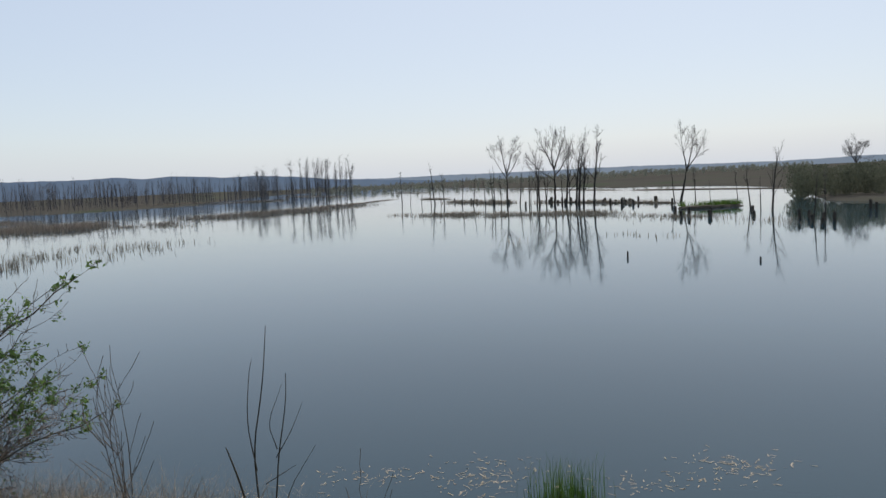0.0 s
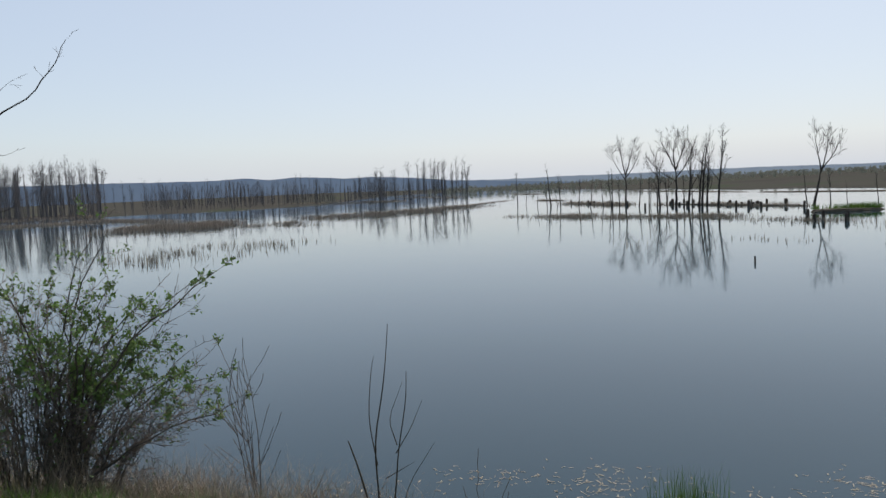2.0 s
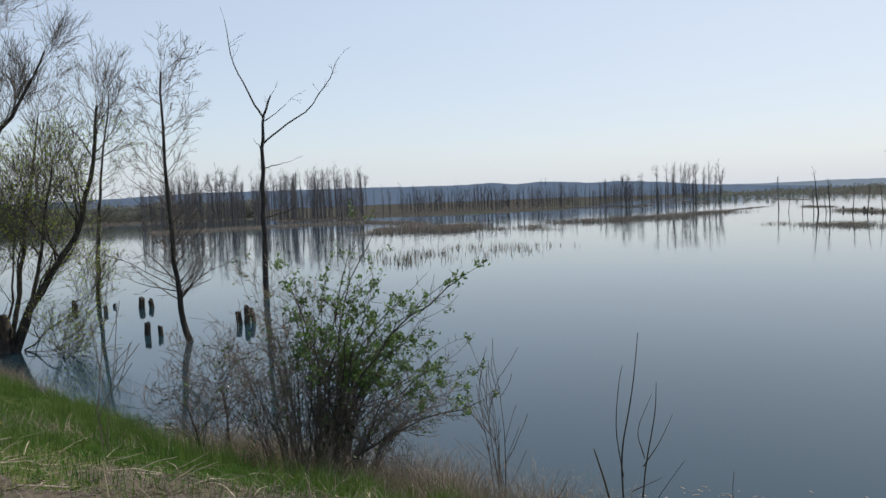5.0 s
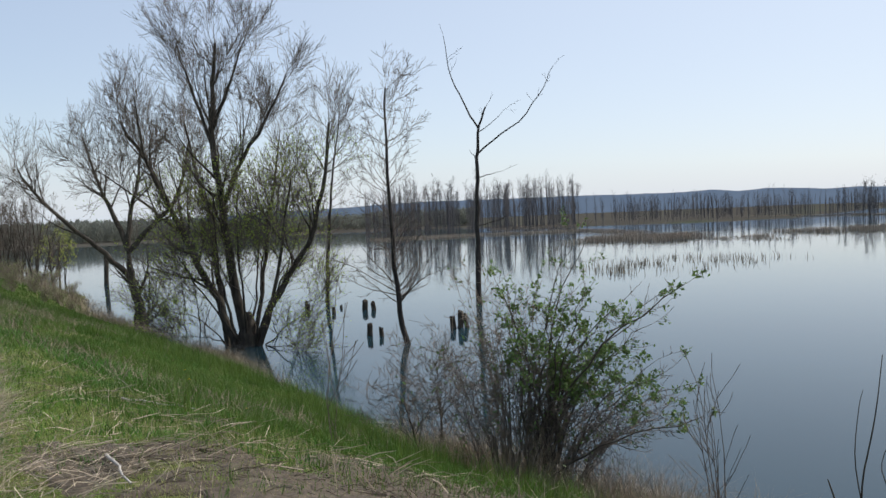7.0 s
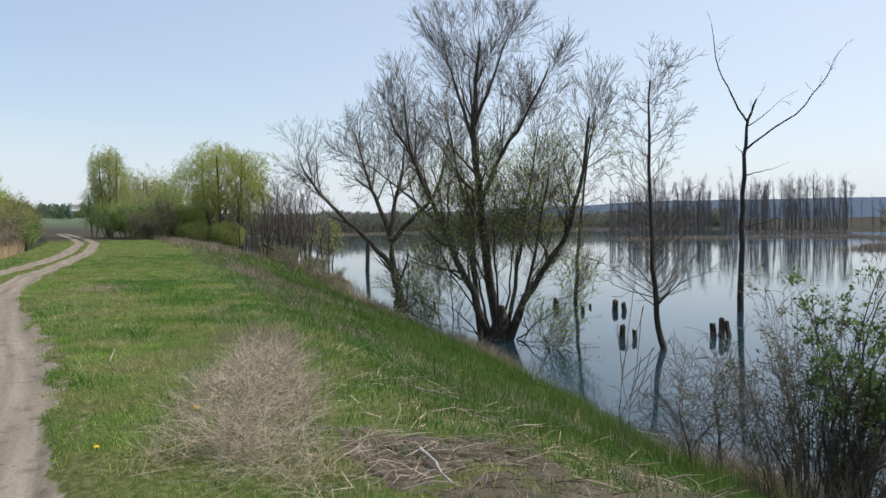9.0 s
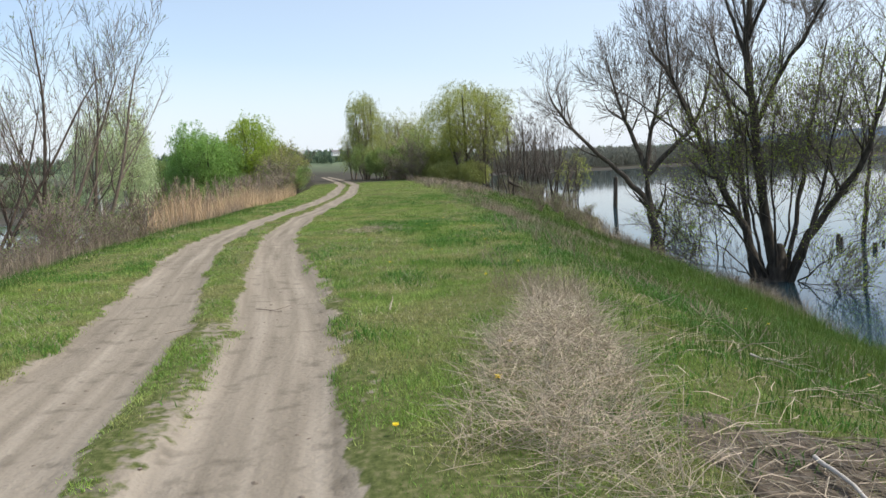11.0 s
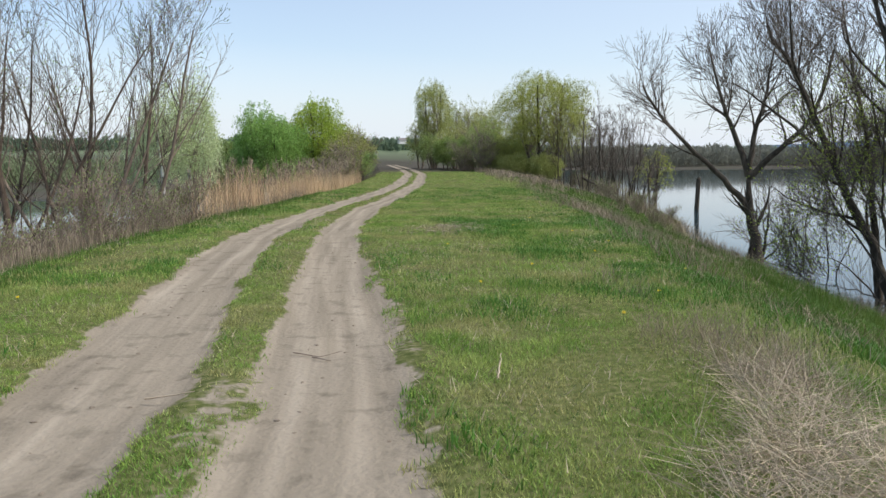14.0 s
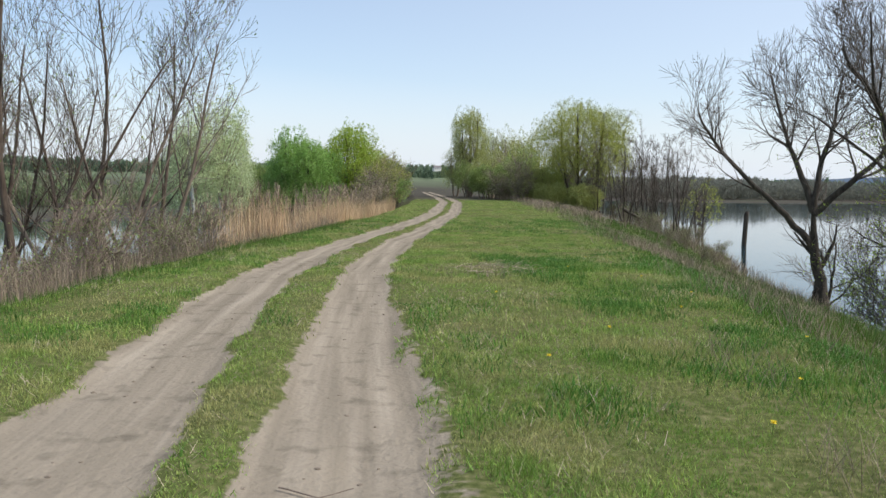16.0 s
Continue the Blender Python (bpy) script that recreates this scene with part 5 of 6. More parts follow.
for n, (x, y, stems) in enumerate([
        (130, -8.7, [([(0, 0, -0.4), (0.1, 0, 3), (0, 0, 6)], 0.24, 3), ([(0, 0, 5.8), (-0.9, 0, 8.0), (-2.2, 0.3, 10.4)], 0.13, 11), ([(0, 0, 5.8), (-0.4, 0.4, 8.4), (0.1, 0.5, 11.0)], 0.13, 11),
                     ([(0, 0, 5.8), (0.9, -0.2, 8.2), (1.7, -0.3, 10.6)], 0.13, 11), ([(0.05, 0, 4.6), (1.6, 0.3, 6.6), (2.7, 0.4, 9.0)], 0.10, 9), ([(0.05, 0, 4.0), (-2.2, 0, 5.6), (-3.8, 0, 7.4)], 0.08, 7)]),
        (147, -0.9, [([(0, 0, -0.4), (0.15, 0, 3), (0.1, 0, 5.6)], 0.22, 2), ([(0.1, 0, 5.4), (-0.5, 0.2, 8.0), (-0.9, 0.3, 10.6)], 0.13, 11), ([(0.1, 0, 5.4), (0.9, -0.2, 8.0), (1.5, -0.2, 10.4)], 0.12, 11),
                    ([(0.1, 0, 4.6), (-1.3, 0, 6.8), (-2.4, 0.2, 9.0)], 0.09, 8), ([(0.1, 0, 5.0), (1.7, 0, 7.2), (2.5, 0.2, 9.2)], 0.09, 8)]),
        (119, -26.8, [([(-0.1, 0, -0.4), (0.4, 0, 2.4), (0.85, 0, 4.8)], 0.22, 0), ([(0.85, 0, 4.6), (0.4, 0, 7.2), (0.05, 0, 9.8)], 0.11, 9), ([(0.85, 0, 4.6), (1.5, 0.2, 7.0), (2.0, 0.3, 9.4)], 0.11, 9),
                      ([(0.9, 0, 4.9), (2.2, 0, 6.6), (3.3, 0, 8.8)], 0.10, 9)]),
        (120, -14.3, [([(-0.4, 0, -0.4), (-0.1, 0, 4), (0.2, 0, 7), (0.35, 0, 9.8)], 0.18, 14), ([(-0.1, 0, 3.8), (-1.6, 0, 6.0), (-3.2, 0, 7.2)], 0.06, 5)])]):
    stem_tree("drowned_tree", (x, y, W), (-0.07, -1.0), stems, MARSH, 190 + n, BARK_WET, TWIG_FAR, LEAF_SPRING, 0, 0.1, "forked dead tree standing in the floodwater", "dead trees in the water")
TWIG_GROVE = material("grove_twig", [(0.3, (0.085, 0.076, 0.076)), (0.7, (0.135, 0.124, 0.12))], 12, bump=0)
grove = [dead_tree(220 + i, 14, n, "grove_tree", "leafless grey tree of a flooded grove", "flooded groves", t, s, 0.12, 0.015, TWIG_GROVE)
         for i, (n, t, s) in enumerate([(18, 6, 0.13), (14, 5, 0.10), (22, 6, 0.12), (11, 5, 0.09)])]
used = set()
rng = np.random.default_rng(230)
n = 0
for (xa, ya), (xb, yb), deep, h0, h1, count in [((165, 205), (199, 183), 60, 12, 18, 75), ((199, 183), (222, 163), 60, 12, 17.5, 62), ((211, 150), (252, 119), 60, 6, 10, 75),
                                                ((252, 119), (288, 112), 60, 6, 10, 44), ((258, 92), (244, 70), 60, 6, 11, 44), ((243, 68), (300, 58), 30, 8, 14, 34)]:
    for i in range(count):
        f = rng.uniform(0, 1)
        q = 1 + rng.uniform(0, deep) / 260
        put_dead(grove, used, (xa + (xb - xa) * f) * q + rng.normal(0, 1), (ya + (yb - ya) * f) * q + rng.normal(0, 1), rng.uniform(h0, h1), [14] * 4, rng.uniform(0, 360), n)
        n += 1

for n, (x, y, h) in enumerate([(69.5, -25.7, 0.9), (70.5, -26.9, 0.7), (66.2, -25.5, 0.6), (66.9, -26.7, 0.7), (65.8, -27.1, 0.8), (63.2, -25.1, 0.5), (87, -18.9, 0.8), (79.2, -17.8, 0.7),
                               (81.6, -19.1, 0.9), (78.2, -20.3, 0.7), (82, -21.4, 0.8), (110, -23.5, 0.9), (77, -24.2, 0.5), (83, -25.9, 0.7), (80.2, -36.5, 1.0), (78, -36, 0.8),
                               (120, -16.4, 0.9), (118, -17.8, 0.9), (116, -19.2, 0.8), (133, -10.6, 0.8), (126, -3.7, 0.8), (44, -6.9, 0.3), (39.8, -12.8, 0.2)]):
    p = pile(x, y, h, 0.16 if x > 60 else 0.05, (n * 31) % 13 - 6, n * 71, 300 + n)
    p["label"], p["group"] = "dark stump of a dead tree in the floodwater", "stumps in the floodwater"
    p.name = "tree_stump"


# marsh reeds standing in the shallow water
def reed_bed(name, seed, patches, label, mat=None, w=(0.03, 0.09), base=W):
    rng = np.random.default_rng(seed)
    got = []
    for (xa, ya), (xb, yb), wide, n, h0, h1 in patches:
        f = rng.uniform(0, 1, n)
        c = rng.normal(0, wide * 0.4, n)
        dx, dy = xb - xa, yb - ya
        ln = math.hypot(dx, dy)
        x, y = xa + dx * f - dy / ln * c, ya + dy * f + dx / ln * c
        k = bumps(x, y, 0.35, seed) + 0.55 > rng.uniform(0, 1, n)
        x, y = x[k], y[k]
        m = len(x)
        got.append(blades(rng, x, y, np.full(m, base - 0.05), rng.uniform(h0, h1, m), rng.uniform(w[0], w[1], m), rng.uniform(0.1, 0.6, m)))
    return stuff(name, got, mat or REED_FAR, label, "reeds")


reed_bed("marsh_reeds", 301, [((112, 80), (116, 62), 15, 9000, 0.5, 1.2), ((115, 64), (108, 44), 3, 1300, 0.2, 0.6), ((122, 55), (116, 52), 4, 500, 0.2, 0.6), ((120, 150), (148, 142), 9, 5000, 0.4, 1.0),
                              ((148, 141), (172, 124), 9, 6500, 0.4, 1.0), ((172, 124), (140, 88), 7, 3800, 0.3, 0.8), ((118, 84), (132, 73), 7, 3000, 0.3, 0.8), ((133, 53), (157, 39), 12, 8000, 0.4, 1.0),
                              ((157, 39), (186, 37), 9, 4500, 0.3, 0.8), ((186, 37), (230, 32), 2.5, 2000, 0.15, 0.4), ((262, 302), (252, 185), 14, 8000, 0.6, 1.4), ((252, 185), (313, 162), 12, 6000, 0.5, 1.2),
                              ((313, 162), (302, 120), 12, 5000, 0.5, 1.2), ((302, 120), (312, 87), 8, 3000, 0.4, 1.0), ((205, 190), (224, 165), 10, 5000, 0.5, 1.2)], "tan beds of dead marsh reeds in the floodwater")
reed_bed("reed_stalks", 302, [((50, 35), (72, 37), 8, 1100, 0.3, 0.8), ((66, 33), (72, 29), 4, 50, 0.3, 0.7), ((214, 22), (201, 14), 2, 600, 0.3, 0.8), ((172, 11), (147, -1), 4, 2600, 0.3, 0.9),
                              ((145, -7), (115, -25), 3, 3600, 0.2, 0.8), ((114, 17), (110, 9), 3, 300, 0.2, 0.6), ((110, 9), (98, -1), 6, 2600, 0.2, 0.7), ((101, -4), (92, -11), 6, 2000, 0.2, 0.7),
                              ((92, -11), (78, -20), 4, 1100, 0.2, 0.6), ((64, -26), (84, -15), 6, 500, 0.2, 0.6), ((55, 0), (58, -1), 1.5, 40, 0.3, 0.7), ((60, 32), (66, 30), 3, 50, 0.3, 0.9),
                              ((300, 100), (291, 84), 4, 1200, 0.4, 0.9), ((426, 122), (333, 67), 5, 2500, 0.4, 1.0), ((62, -8), (56, -12), 2, 50, 0.2, 0.5)], "sparse dead stalks standing in the floodwater", STRAW_GREY, (0.03, 0.08))


# grassy islet and flat mud bars
def islet(name, x, y, rx, ry, h, turn, mat, label, seed):
    rng = np.random.default_rng(seed)
    bm = bmesh.new()
    rings = []
    for k, (f, z) in enumerate([(1.05, -0.3), (1.0, 0.05), (0.9, h * 0.8), (0.6, h), (0.2, h * 1.05)]):
        rings.append([bm.verts.new((math.cos(a) * rx * f * (1 + 0.12 * math.sin(3 * a + seed) + rng.uniform(-0.05, 0.05)), math.sin(a) * ry * f * (1 + rng.uniform(-0.08, 0.08)),
                                    z + rng.uniform(-0.05, 0.05) * h)) for a in np.arange(28) * 2 * math.pi / 28])
    for a, b in zip(rings, rings[1:]):
        for j in range(28):
            bm.faces.new((a[j], a[(j + 1) % 28], b[(j + 1) % 28], b[j]))
    bm.faces.new(rings[-1])
    me = bpy.data.meshes.new(name)
    bm.to_mesh(me)
    bm.free()
    me.materials.append(mat)
    ob = tagged(new(name, me), label, "islet")
    ob.matrix_world = pose(x, y, W, 0, 0, turn)
    return ob


islet("grassy_islet", 97.5, -25.3, 1.5, 4.2, 0.35, 15, SAND_DARK, "small grassy islet in the floodwater", 4)
reed_bed("islet_grass", 303, [((98.3, -29.0), (96.8, -21.6), 1.6, 2800, 0.35, 0.8)], "grass on the small islet", GRASS_RICH, (0.03, 0.07), W + 0.35)
for n, (x, y, rx, ry, turn) in enumerate([(159, 5, 13, 1.2, 26), (130, -16, 16, 0.8, 31), (207, 18, 7, 1.0, 32), (380, 95, 50, 2.2, 31), (295, 92, 9, 2, 60), (350, 41, 26, 1.5, 23), (267, -18, 50, 1.7, 16),
                                          (190, -46, 27, 1.4, 29)]):
    islet("mud_bar", x, y, rx, ry, 0.2, turn, SAND_DARK, "low dark mud bar in the floodwater", 10 + n)
rng = np.random.default_rng(310)
for n in range(34):
    f = rng.uniform(0, 1)
    x, y = (147 + 25 * f, -1 + 12 * f) if n % 3 == 0 else (115 + 30 * f, -25 + 18 * f)
    p = pile(x + rng.normal(0, 1), y + rng.normal(0, 1), rng.uniform(0.3, 1.0), rng.uniform(0.12, 0.3), rng.uniform(-12, 12), n * 71, 350 + n)
    p["label"], p["group"] = "dark stump of a dead tree in the floodwater", "stumps in the floodwater"
    p.name = "tree_stump"


# ---------------------------------------------------------------- distance


def far_wood(name, seed, arc, mat, label, count, h, wide=0.5, deep=40, sprays=22):
    """A belt of distant trees: many small upright crowns of crossing sprays."""
    rng = np.random.default_rng(seed)
    b = radians(1) * rng.uniform(arc[0], arc[1], count)
    d = interp(np.degrees(b), FAR) * 1.02 + 6 + rng.uniform(0, deep, count) if arc[2] is None else rng.uniform(arc[2], arc[3], count)
    x, y = np.sin(b) * d, np.cos(b) * d
    z = np.maximum(ground_height(x, y), W)
    hh = rng.uniform(h[0], h[1], count) * (1 + 0.25 * bumps(x, y, 0.05, seed))
    m = sprays
    px, py, pz = np.repeat(x, m), np.repeat(y, m), np.repeat(z, m)
    f = rng.uniform(0.05, 1, count * m)
    r = np.repeat(hh, m) * 0.30 * np.sqrt(np.clip(f * (1.12 - f) * 3.3, 0, 1)) * rng.uniform(0.2, 1, count * m)
    a = rng.uniform(0, 2 * math.pi, count * m)
    s = np.repeat(hh, m) * rng.uniform(0.07, 0.16, count * m) * wide * 2
    return stuff(name, [blades(rng, px + np.cos(a) * r, py + np.sin(a) * r, pz + f * np.repeat(hh, m) * 0.8, s * 1.6, s, rng.uniform(0.1, 0.7, count * m))], mat, label, "trees")


far_wood("far_woods", 400, (8, 46, None, None), FARWOOD_HAZED, "leafless grey-brown woods along the far shore", 1700, (7.5, 9.5), wide=0.34, deep=60, sprays=46)
# leaf green brightened to put the haze beyond the pond into the colour
far_wood("far_woods", 401, (-60, -3, None, None), material("hazed_spring_wood", [(0.3, (0.21, 0.265, 0.14)), (0.7, (0.29, 0.34, 0.19))], 0.1, bump=0, island=0.15, translucent=0.5),
         "green spring woods beyond the pond", 1100, (3, 6), wide=0.36, deep=50, sprays=90)
far_wood("shore_bushes", 402, (109.8, 131, 112, 140), material("dark_bush", [(0.3, (0.085, 0.095, 0.066)), (0.7, (0.135, 0.14, 0.095))], 0.3, bump=0, island=0.2, translucent=0.5),
         "dark green willow bushes on the shore", 200, (3.4, 5.6), wide=0.15, sprays=320)
ROUND = spec_of([0, 6, 5, 4], [0, 0.10, 0.13, 0.15], [0, 0.06, 0.05, 0.03], [14, 7, 5], [0.1, 0.2, 0.2], [(20, 60), (22, 55), (22, 55)], [1.7, 0.9, 0.5], [0.42, 0.5, 0.6], 0.010)
stem_tree("round_tree", (134, -58.6, W + 0.6), (-0.4, -0.92), [([(0, 0, -0.4), (0, 0, 3.2), (0.1, 0, 4.2)], 0.2, 2), ([(0.05, 0, 4.0), (-0.7, 0.3, 5.4), (-1.0, 0.4, 6.4)], 0.1, 8), ([(0.05, 0, 4.0), (0.1, -0.3, 5.8), (0.0, -0.3, 7.0)], 0.1, 8),
          ([(0.05, 0, 4.0), (0.8, 0.1, 5.4), (1.1, 0.1, 6.4)], 0.1, 8)], ROUND, 195, TWIG_GROVE, TWIG_GROVE, LEAF_SPRING, 0, 0.1, "bare round-crowned tree behind the shore bushes")


def stem_wood(name, seed, arc, mat, label, count, h, thick):
    """A drowned wood far off: many thin upright stems, each with a few short rising twigs."""
    rng = np.random.default_rng(seed)
    b = np.radians(rng.uniform(arc[0], arc[1], count))
    b += 0.008 * bumps(b * 60, b * 0, 1.0, seed)
    d = rng.uniform(arc[2], arc[3], count)
    x, y = np.sin(b) * d, np.cos(b) * d
    hh = rng.uniform(h[0], h[1], count) * (1 + 0.3 * bumps(x, y, 0.03, seed))
    lines = []
    for px, py, t in zip(x, y, hh):
        lean = rng.normal(0, 0.03, 2) * t
        stem = np.array([(px, py, W - 0.3), (px + lean[0] * 0.4, py + lean[1] * 0.4, W + t * 0.55), (px + lean[0], py + lean[1], W + t)])
        lines.append((stem, np.array([thick, thick * 0.7, thick * 0.25]), 3))
        for k in range(7):
            f = rng.uniform(0.35, 0.95)
            c = stem[0] + (stem[2] - stem[0]) * f
            a, ln = rng.uniform(0, 2 * math.pi), t * rng.uniform(0.06, 0.15)
            lines.append((np.array([c, c + np.array([math.cos(a) * ln * 0.45, math.sin(a) * ln * 0.45, ln])]), np.array([thick * 0.35, thick * 0.15]), 3))
    return stuff(name, [tubes(lines)], mat, label, "trees")


stem_wood("flooded_wood", 406, (38, 53.5, 262, 360), TWIG_GROVE, "grey leafless wood standing in the flood", 480, (11, 15.5), 0.10)
stem_wood("flooded_wood", 408, (56, 78, 310, 420), TWIG_GROVE, "grey leafless wood standing along the far shore", 380, (6, 10), 0.12)
far_wood("far_scrub", 403, (76, 111, 420, 900), FARWOOD_HAZED, "low scrub across the far meadow", 900, (2, 4), wide=0.7)


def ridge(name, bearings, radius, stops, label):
    """A far range of wooded hills: a tall sheet with an uneven line of treetops, too far off to shift. It glows by
    itself, with the haze painted into its colour.
    """
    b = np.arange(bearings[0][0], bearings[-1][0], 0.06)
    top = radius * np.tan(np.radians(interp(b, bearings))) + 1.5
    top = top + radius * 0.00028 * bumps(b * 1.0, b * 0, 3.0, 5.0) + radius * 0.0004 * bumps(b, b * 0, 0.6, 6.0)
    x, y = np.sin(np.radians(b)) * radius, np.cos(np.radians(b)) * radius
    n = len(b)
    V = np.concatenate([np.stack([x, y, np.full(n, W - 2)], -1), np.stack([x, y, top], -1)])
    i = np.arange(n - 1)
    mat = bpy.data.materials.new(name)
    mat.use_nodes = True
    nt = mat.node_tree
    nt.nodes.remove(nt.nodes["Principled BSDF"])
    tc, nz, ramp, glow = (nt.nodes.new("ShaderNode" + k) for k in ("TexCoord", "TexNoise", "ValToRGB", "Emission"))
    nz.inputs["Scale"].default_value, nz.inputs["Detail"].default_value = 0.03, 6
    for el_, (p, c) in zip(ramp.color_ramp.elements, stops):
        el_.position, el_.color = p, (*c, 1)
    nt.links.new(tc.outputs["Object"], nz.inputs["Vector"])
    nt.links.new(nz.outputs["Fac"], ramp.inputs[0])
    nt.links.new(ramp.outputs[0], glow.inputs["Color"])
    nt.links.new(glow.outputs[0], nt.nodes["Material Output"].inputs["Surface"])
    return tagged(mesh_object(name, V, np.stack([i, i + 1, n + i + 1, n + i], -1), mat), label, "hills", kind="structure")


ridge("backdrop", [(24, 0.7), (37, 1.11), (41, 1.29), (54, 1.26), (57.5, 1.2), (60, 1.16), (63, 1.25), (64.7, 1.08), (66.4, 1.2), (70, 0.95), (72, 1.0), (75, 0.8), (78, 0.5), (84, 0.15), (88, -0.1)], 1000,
      [(0.3, (0.112, 0.157, 0.235)), (0.7, (0.132, 0.178, 0.255))], "wooded hills beyond the flood with painted blue haze")
# the farther range glows paler, as thicker haze put into its colour
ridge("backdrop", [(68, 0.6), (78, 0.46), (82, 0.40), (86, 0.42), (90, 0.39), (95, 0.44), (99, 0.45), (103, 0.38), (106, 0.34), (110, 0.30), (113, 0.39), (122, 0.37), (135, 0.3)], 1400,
      [(0.3, (0.19, 0.24, 0.31)), (0.7, (0.215, 0.265, 0.335))], "low hills on the horizon with painted pale blue haze")
far_wood("hill_woods", 405, (-60, 30, 560, 760), RISEWOOD_HAZED, "wooded rise at the end of the valley", 2600, (6, 9), wide=1.1)

# ---------------------------------------------------------------- reeds and dry brush beside the track
rng = np.random.default_rng(500)
n = 20000
y = rng.uniform(29, 70, n)
x = interp(y, EDGE_L) - rng.uniform(1.3, 5.0, n)
k = bumps(x, y, 0.5, 2.0) + 0.5 > rng.uniform(0, 1, n)
x, y = x[k], y[k]
stuff("tall_reeds", [blades(rng, x, y, ground_height(x, y) - 0.05, rng.uniform(1.0, 2.1, len(x)) * np.clip(0.85 + 0.35 * bumps(x, y, 0.35, 4.0), 0.4, 1.2), rng.uniform(0.010, 0.026, len(x)), rng.uniform(0.02, 0.38, len(x)))], REED,
      "dry tan common reeds on the bank of the pond", "reeds")
k = rng.uniform(0, 1, len(x)) < 0.06
hx, hy = np.repeat(x[k], 8) + rng.normal(0, 0.03, 8 * k.sum()), np.repeat(y[k], 8) + rng.normal(0, 0.03, 8 * k.sum())
stuff("reed_plumes", [blades(rng, hx, hy, ground_height(hx, hy) + rng.uniform(1.5, 2.0, len(hx)), rng.uniform(0.15, 0.3, len(hx)), rng.uniform(0.02, 0.04, len(hx)), rng.uniform(0.2, 0.9, len(hx)))],
      STRAW_GREY, "feathery plumes on the dry reeds", "reeds")
n = 26000
y = rng.uniform(8, 40, n)
x = interp(y, EDGE_L) - 0.8 - np.abs(rng.normal(1.2, 2.4, n))
k = bumps(x, y, 0.6, 8.0) + 0.5 > rng.uniform(0, 1, n)
x, y = x[k], y[k]
stuff("dry_brush", [blades(rng, x, y, ground_height(x, y) - 0.03, rng.uniform(0.3, 1.0, len(x)), rng.uniform(0.008, 0.02, len(x)), rng.uniform(0.1, 0.9, len(x)))], STRAW_GREY,
      "grey-brown dead weeds on the slope beside the track", "weeds")

# ---------------------------------------------------------------- grass, straw and flowers
stuff("turf_grass", [turf_field(601, 640000, -6, 4.5, 4.0, 14.5, (0.025, 0.075), (0.005, 0.011)), turf_field(602, 330000, -6.5, 6, 14.5, 32, (0.03, 0.085), (0.009, 0.018)),
                     turf_field(603, 120000, -6, 10, 32, 90, (0.035, 0.11), (0.02, 0.04)),
                     turf_field(612, 130000, -7, 4.5, -12, 4.0, (0.03, 0.08), (0.012, 0.022))], GRASS, "short green meadow grass on the dyke", "grass")
stuff("lush_grass", [tuft_field(607, 150000, -6.2, 5, 4, 20, on_lush, (0.05, 0.15), (0.006, 0.013), (0.2, 1.0)), tuft_field(608, 100000, -6, 7, 20, 44, on_lush, (0.05, 0.14), (0.010, 0.02), (0.2, 1.0))],
      LUSH, "patches of taller deep green grass in the turf", "grass")
stuff("dry_grass", [tuft_field(609, 150000, -6.5, 9, 3, 18, on_dry, (0.05, 0.17), (0.002, 0.005), (0.3, 1.2)), tuft_field(610, 70000, -6.5, 14, 18, 50, on_dry, (0.05, 0.2), (0.005, 0.012), (0.3, 1.2))],
      DRY_GRASS, "dead yellowed grass among the green", "grass")
stuff("slope_grass", [tuft_field(613, 60000, 0.8, 10, -12, 3.0, on_slope, (0.08, 0.24), (0.012, 0.024), (0.2, 0.95)), tuft_field(614, 30000, -14, -5, -12, 26, lambda x, y, r: x < interp(y, EDGE_L) - 0.6, (0.08, 0.26), (0.014, 0.028)), tuft_field(611, 45000, 5, 24, 55, 100, on_slope, (0.15, 0.4), (0.03, 0.06), (0.2, 0.95)), tuft_field(604, 190000, 1.2, 12, 3.0, 22, on_slope, (0.06, 0.22), (0.005, 0.012), (0.2, 0.95)), tuft_field(605, 80000, 3, 18, 22, 55, on_slope, (0.07, 0.24), (0.012, 0.025), (0.2, 0.95)),
                      tuft_field(606, 60000, -8.5, -3.6, 4, 45, lambda x, y, r: (x < interp(y, EDGE_L) + 0.5 + 0.4 * bumps(x, y, 0.6, 1.0)) & (x > interp(y, EDGE_L) - 1.0), (0.08, 0.26), (0.007, 0.015))],
      GRASS_RICH, "longer lush grass on the slope of the dyke", "grass")


def straw_heap(seed, n, x, y, rx, ry, h, length, w, turn=0.0):
    """Long dead stalks lying and leaning over one another in a low heap."""
    rng = np.random.default_rng(seed)
    a, r = rng.uniform(0, 2 * math.pi, n), np.sqrt(rng.uniform(0, 1, n))
    r = r * (0.8 + 0.25 * np.sin(3 * a + seed) + 0.15 * np.sin(7 * a))
    dx, dy = r * np.cos(a) * rx, r * np.sin(a) * ry
    c, s = math.cos(turn), math.sin(turn)
    px, py = x + dx * c - dy * s, y + dx * s + dy * c
    z = ground_height(px, py) + rng.uniform(0, 1, n) ** 1.5 * h * np.clip(1 - r, 0, 1)
    return blades(rng, px, py, z, rng.uniform(length[0], length[1], n), rng.uniform(w[0], w[1], n), rng.uniform(0.35, 1.15, n), 0.75)


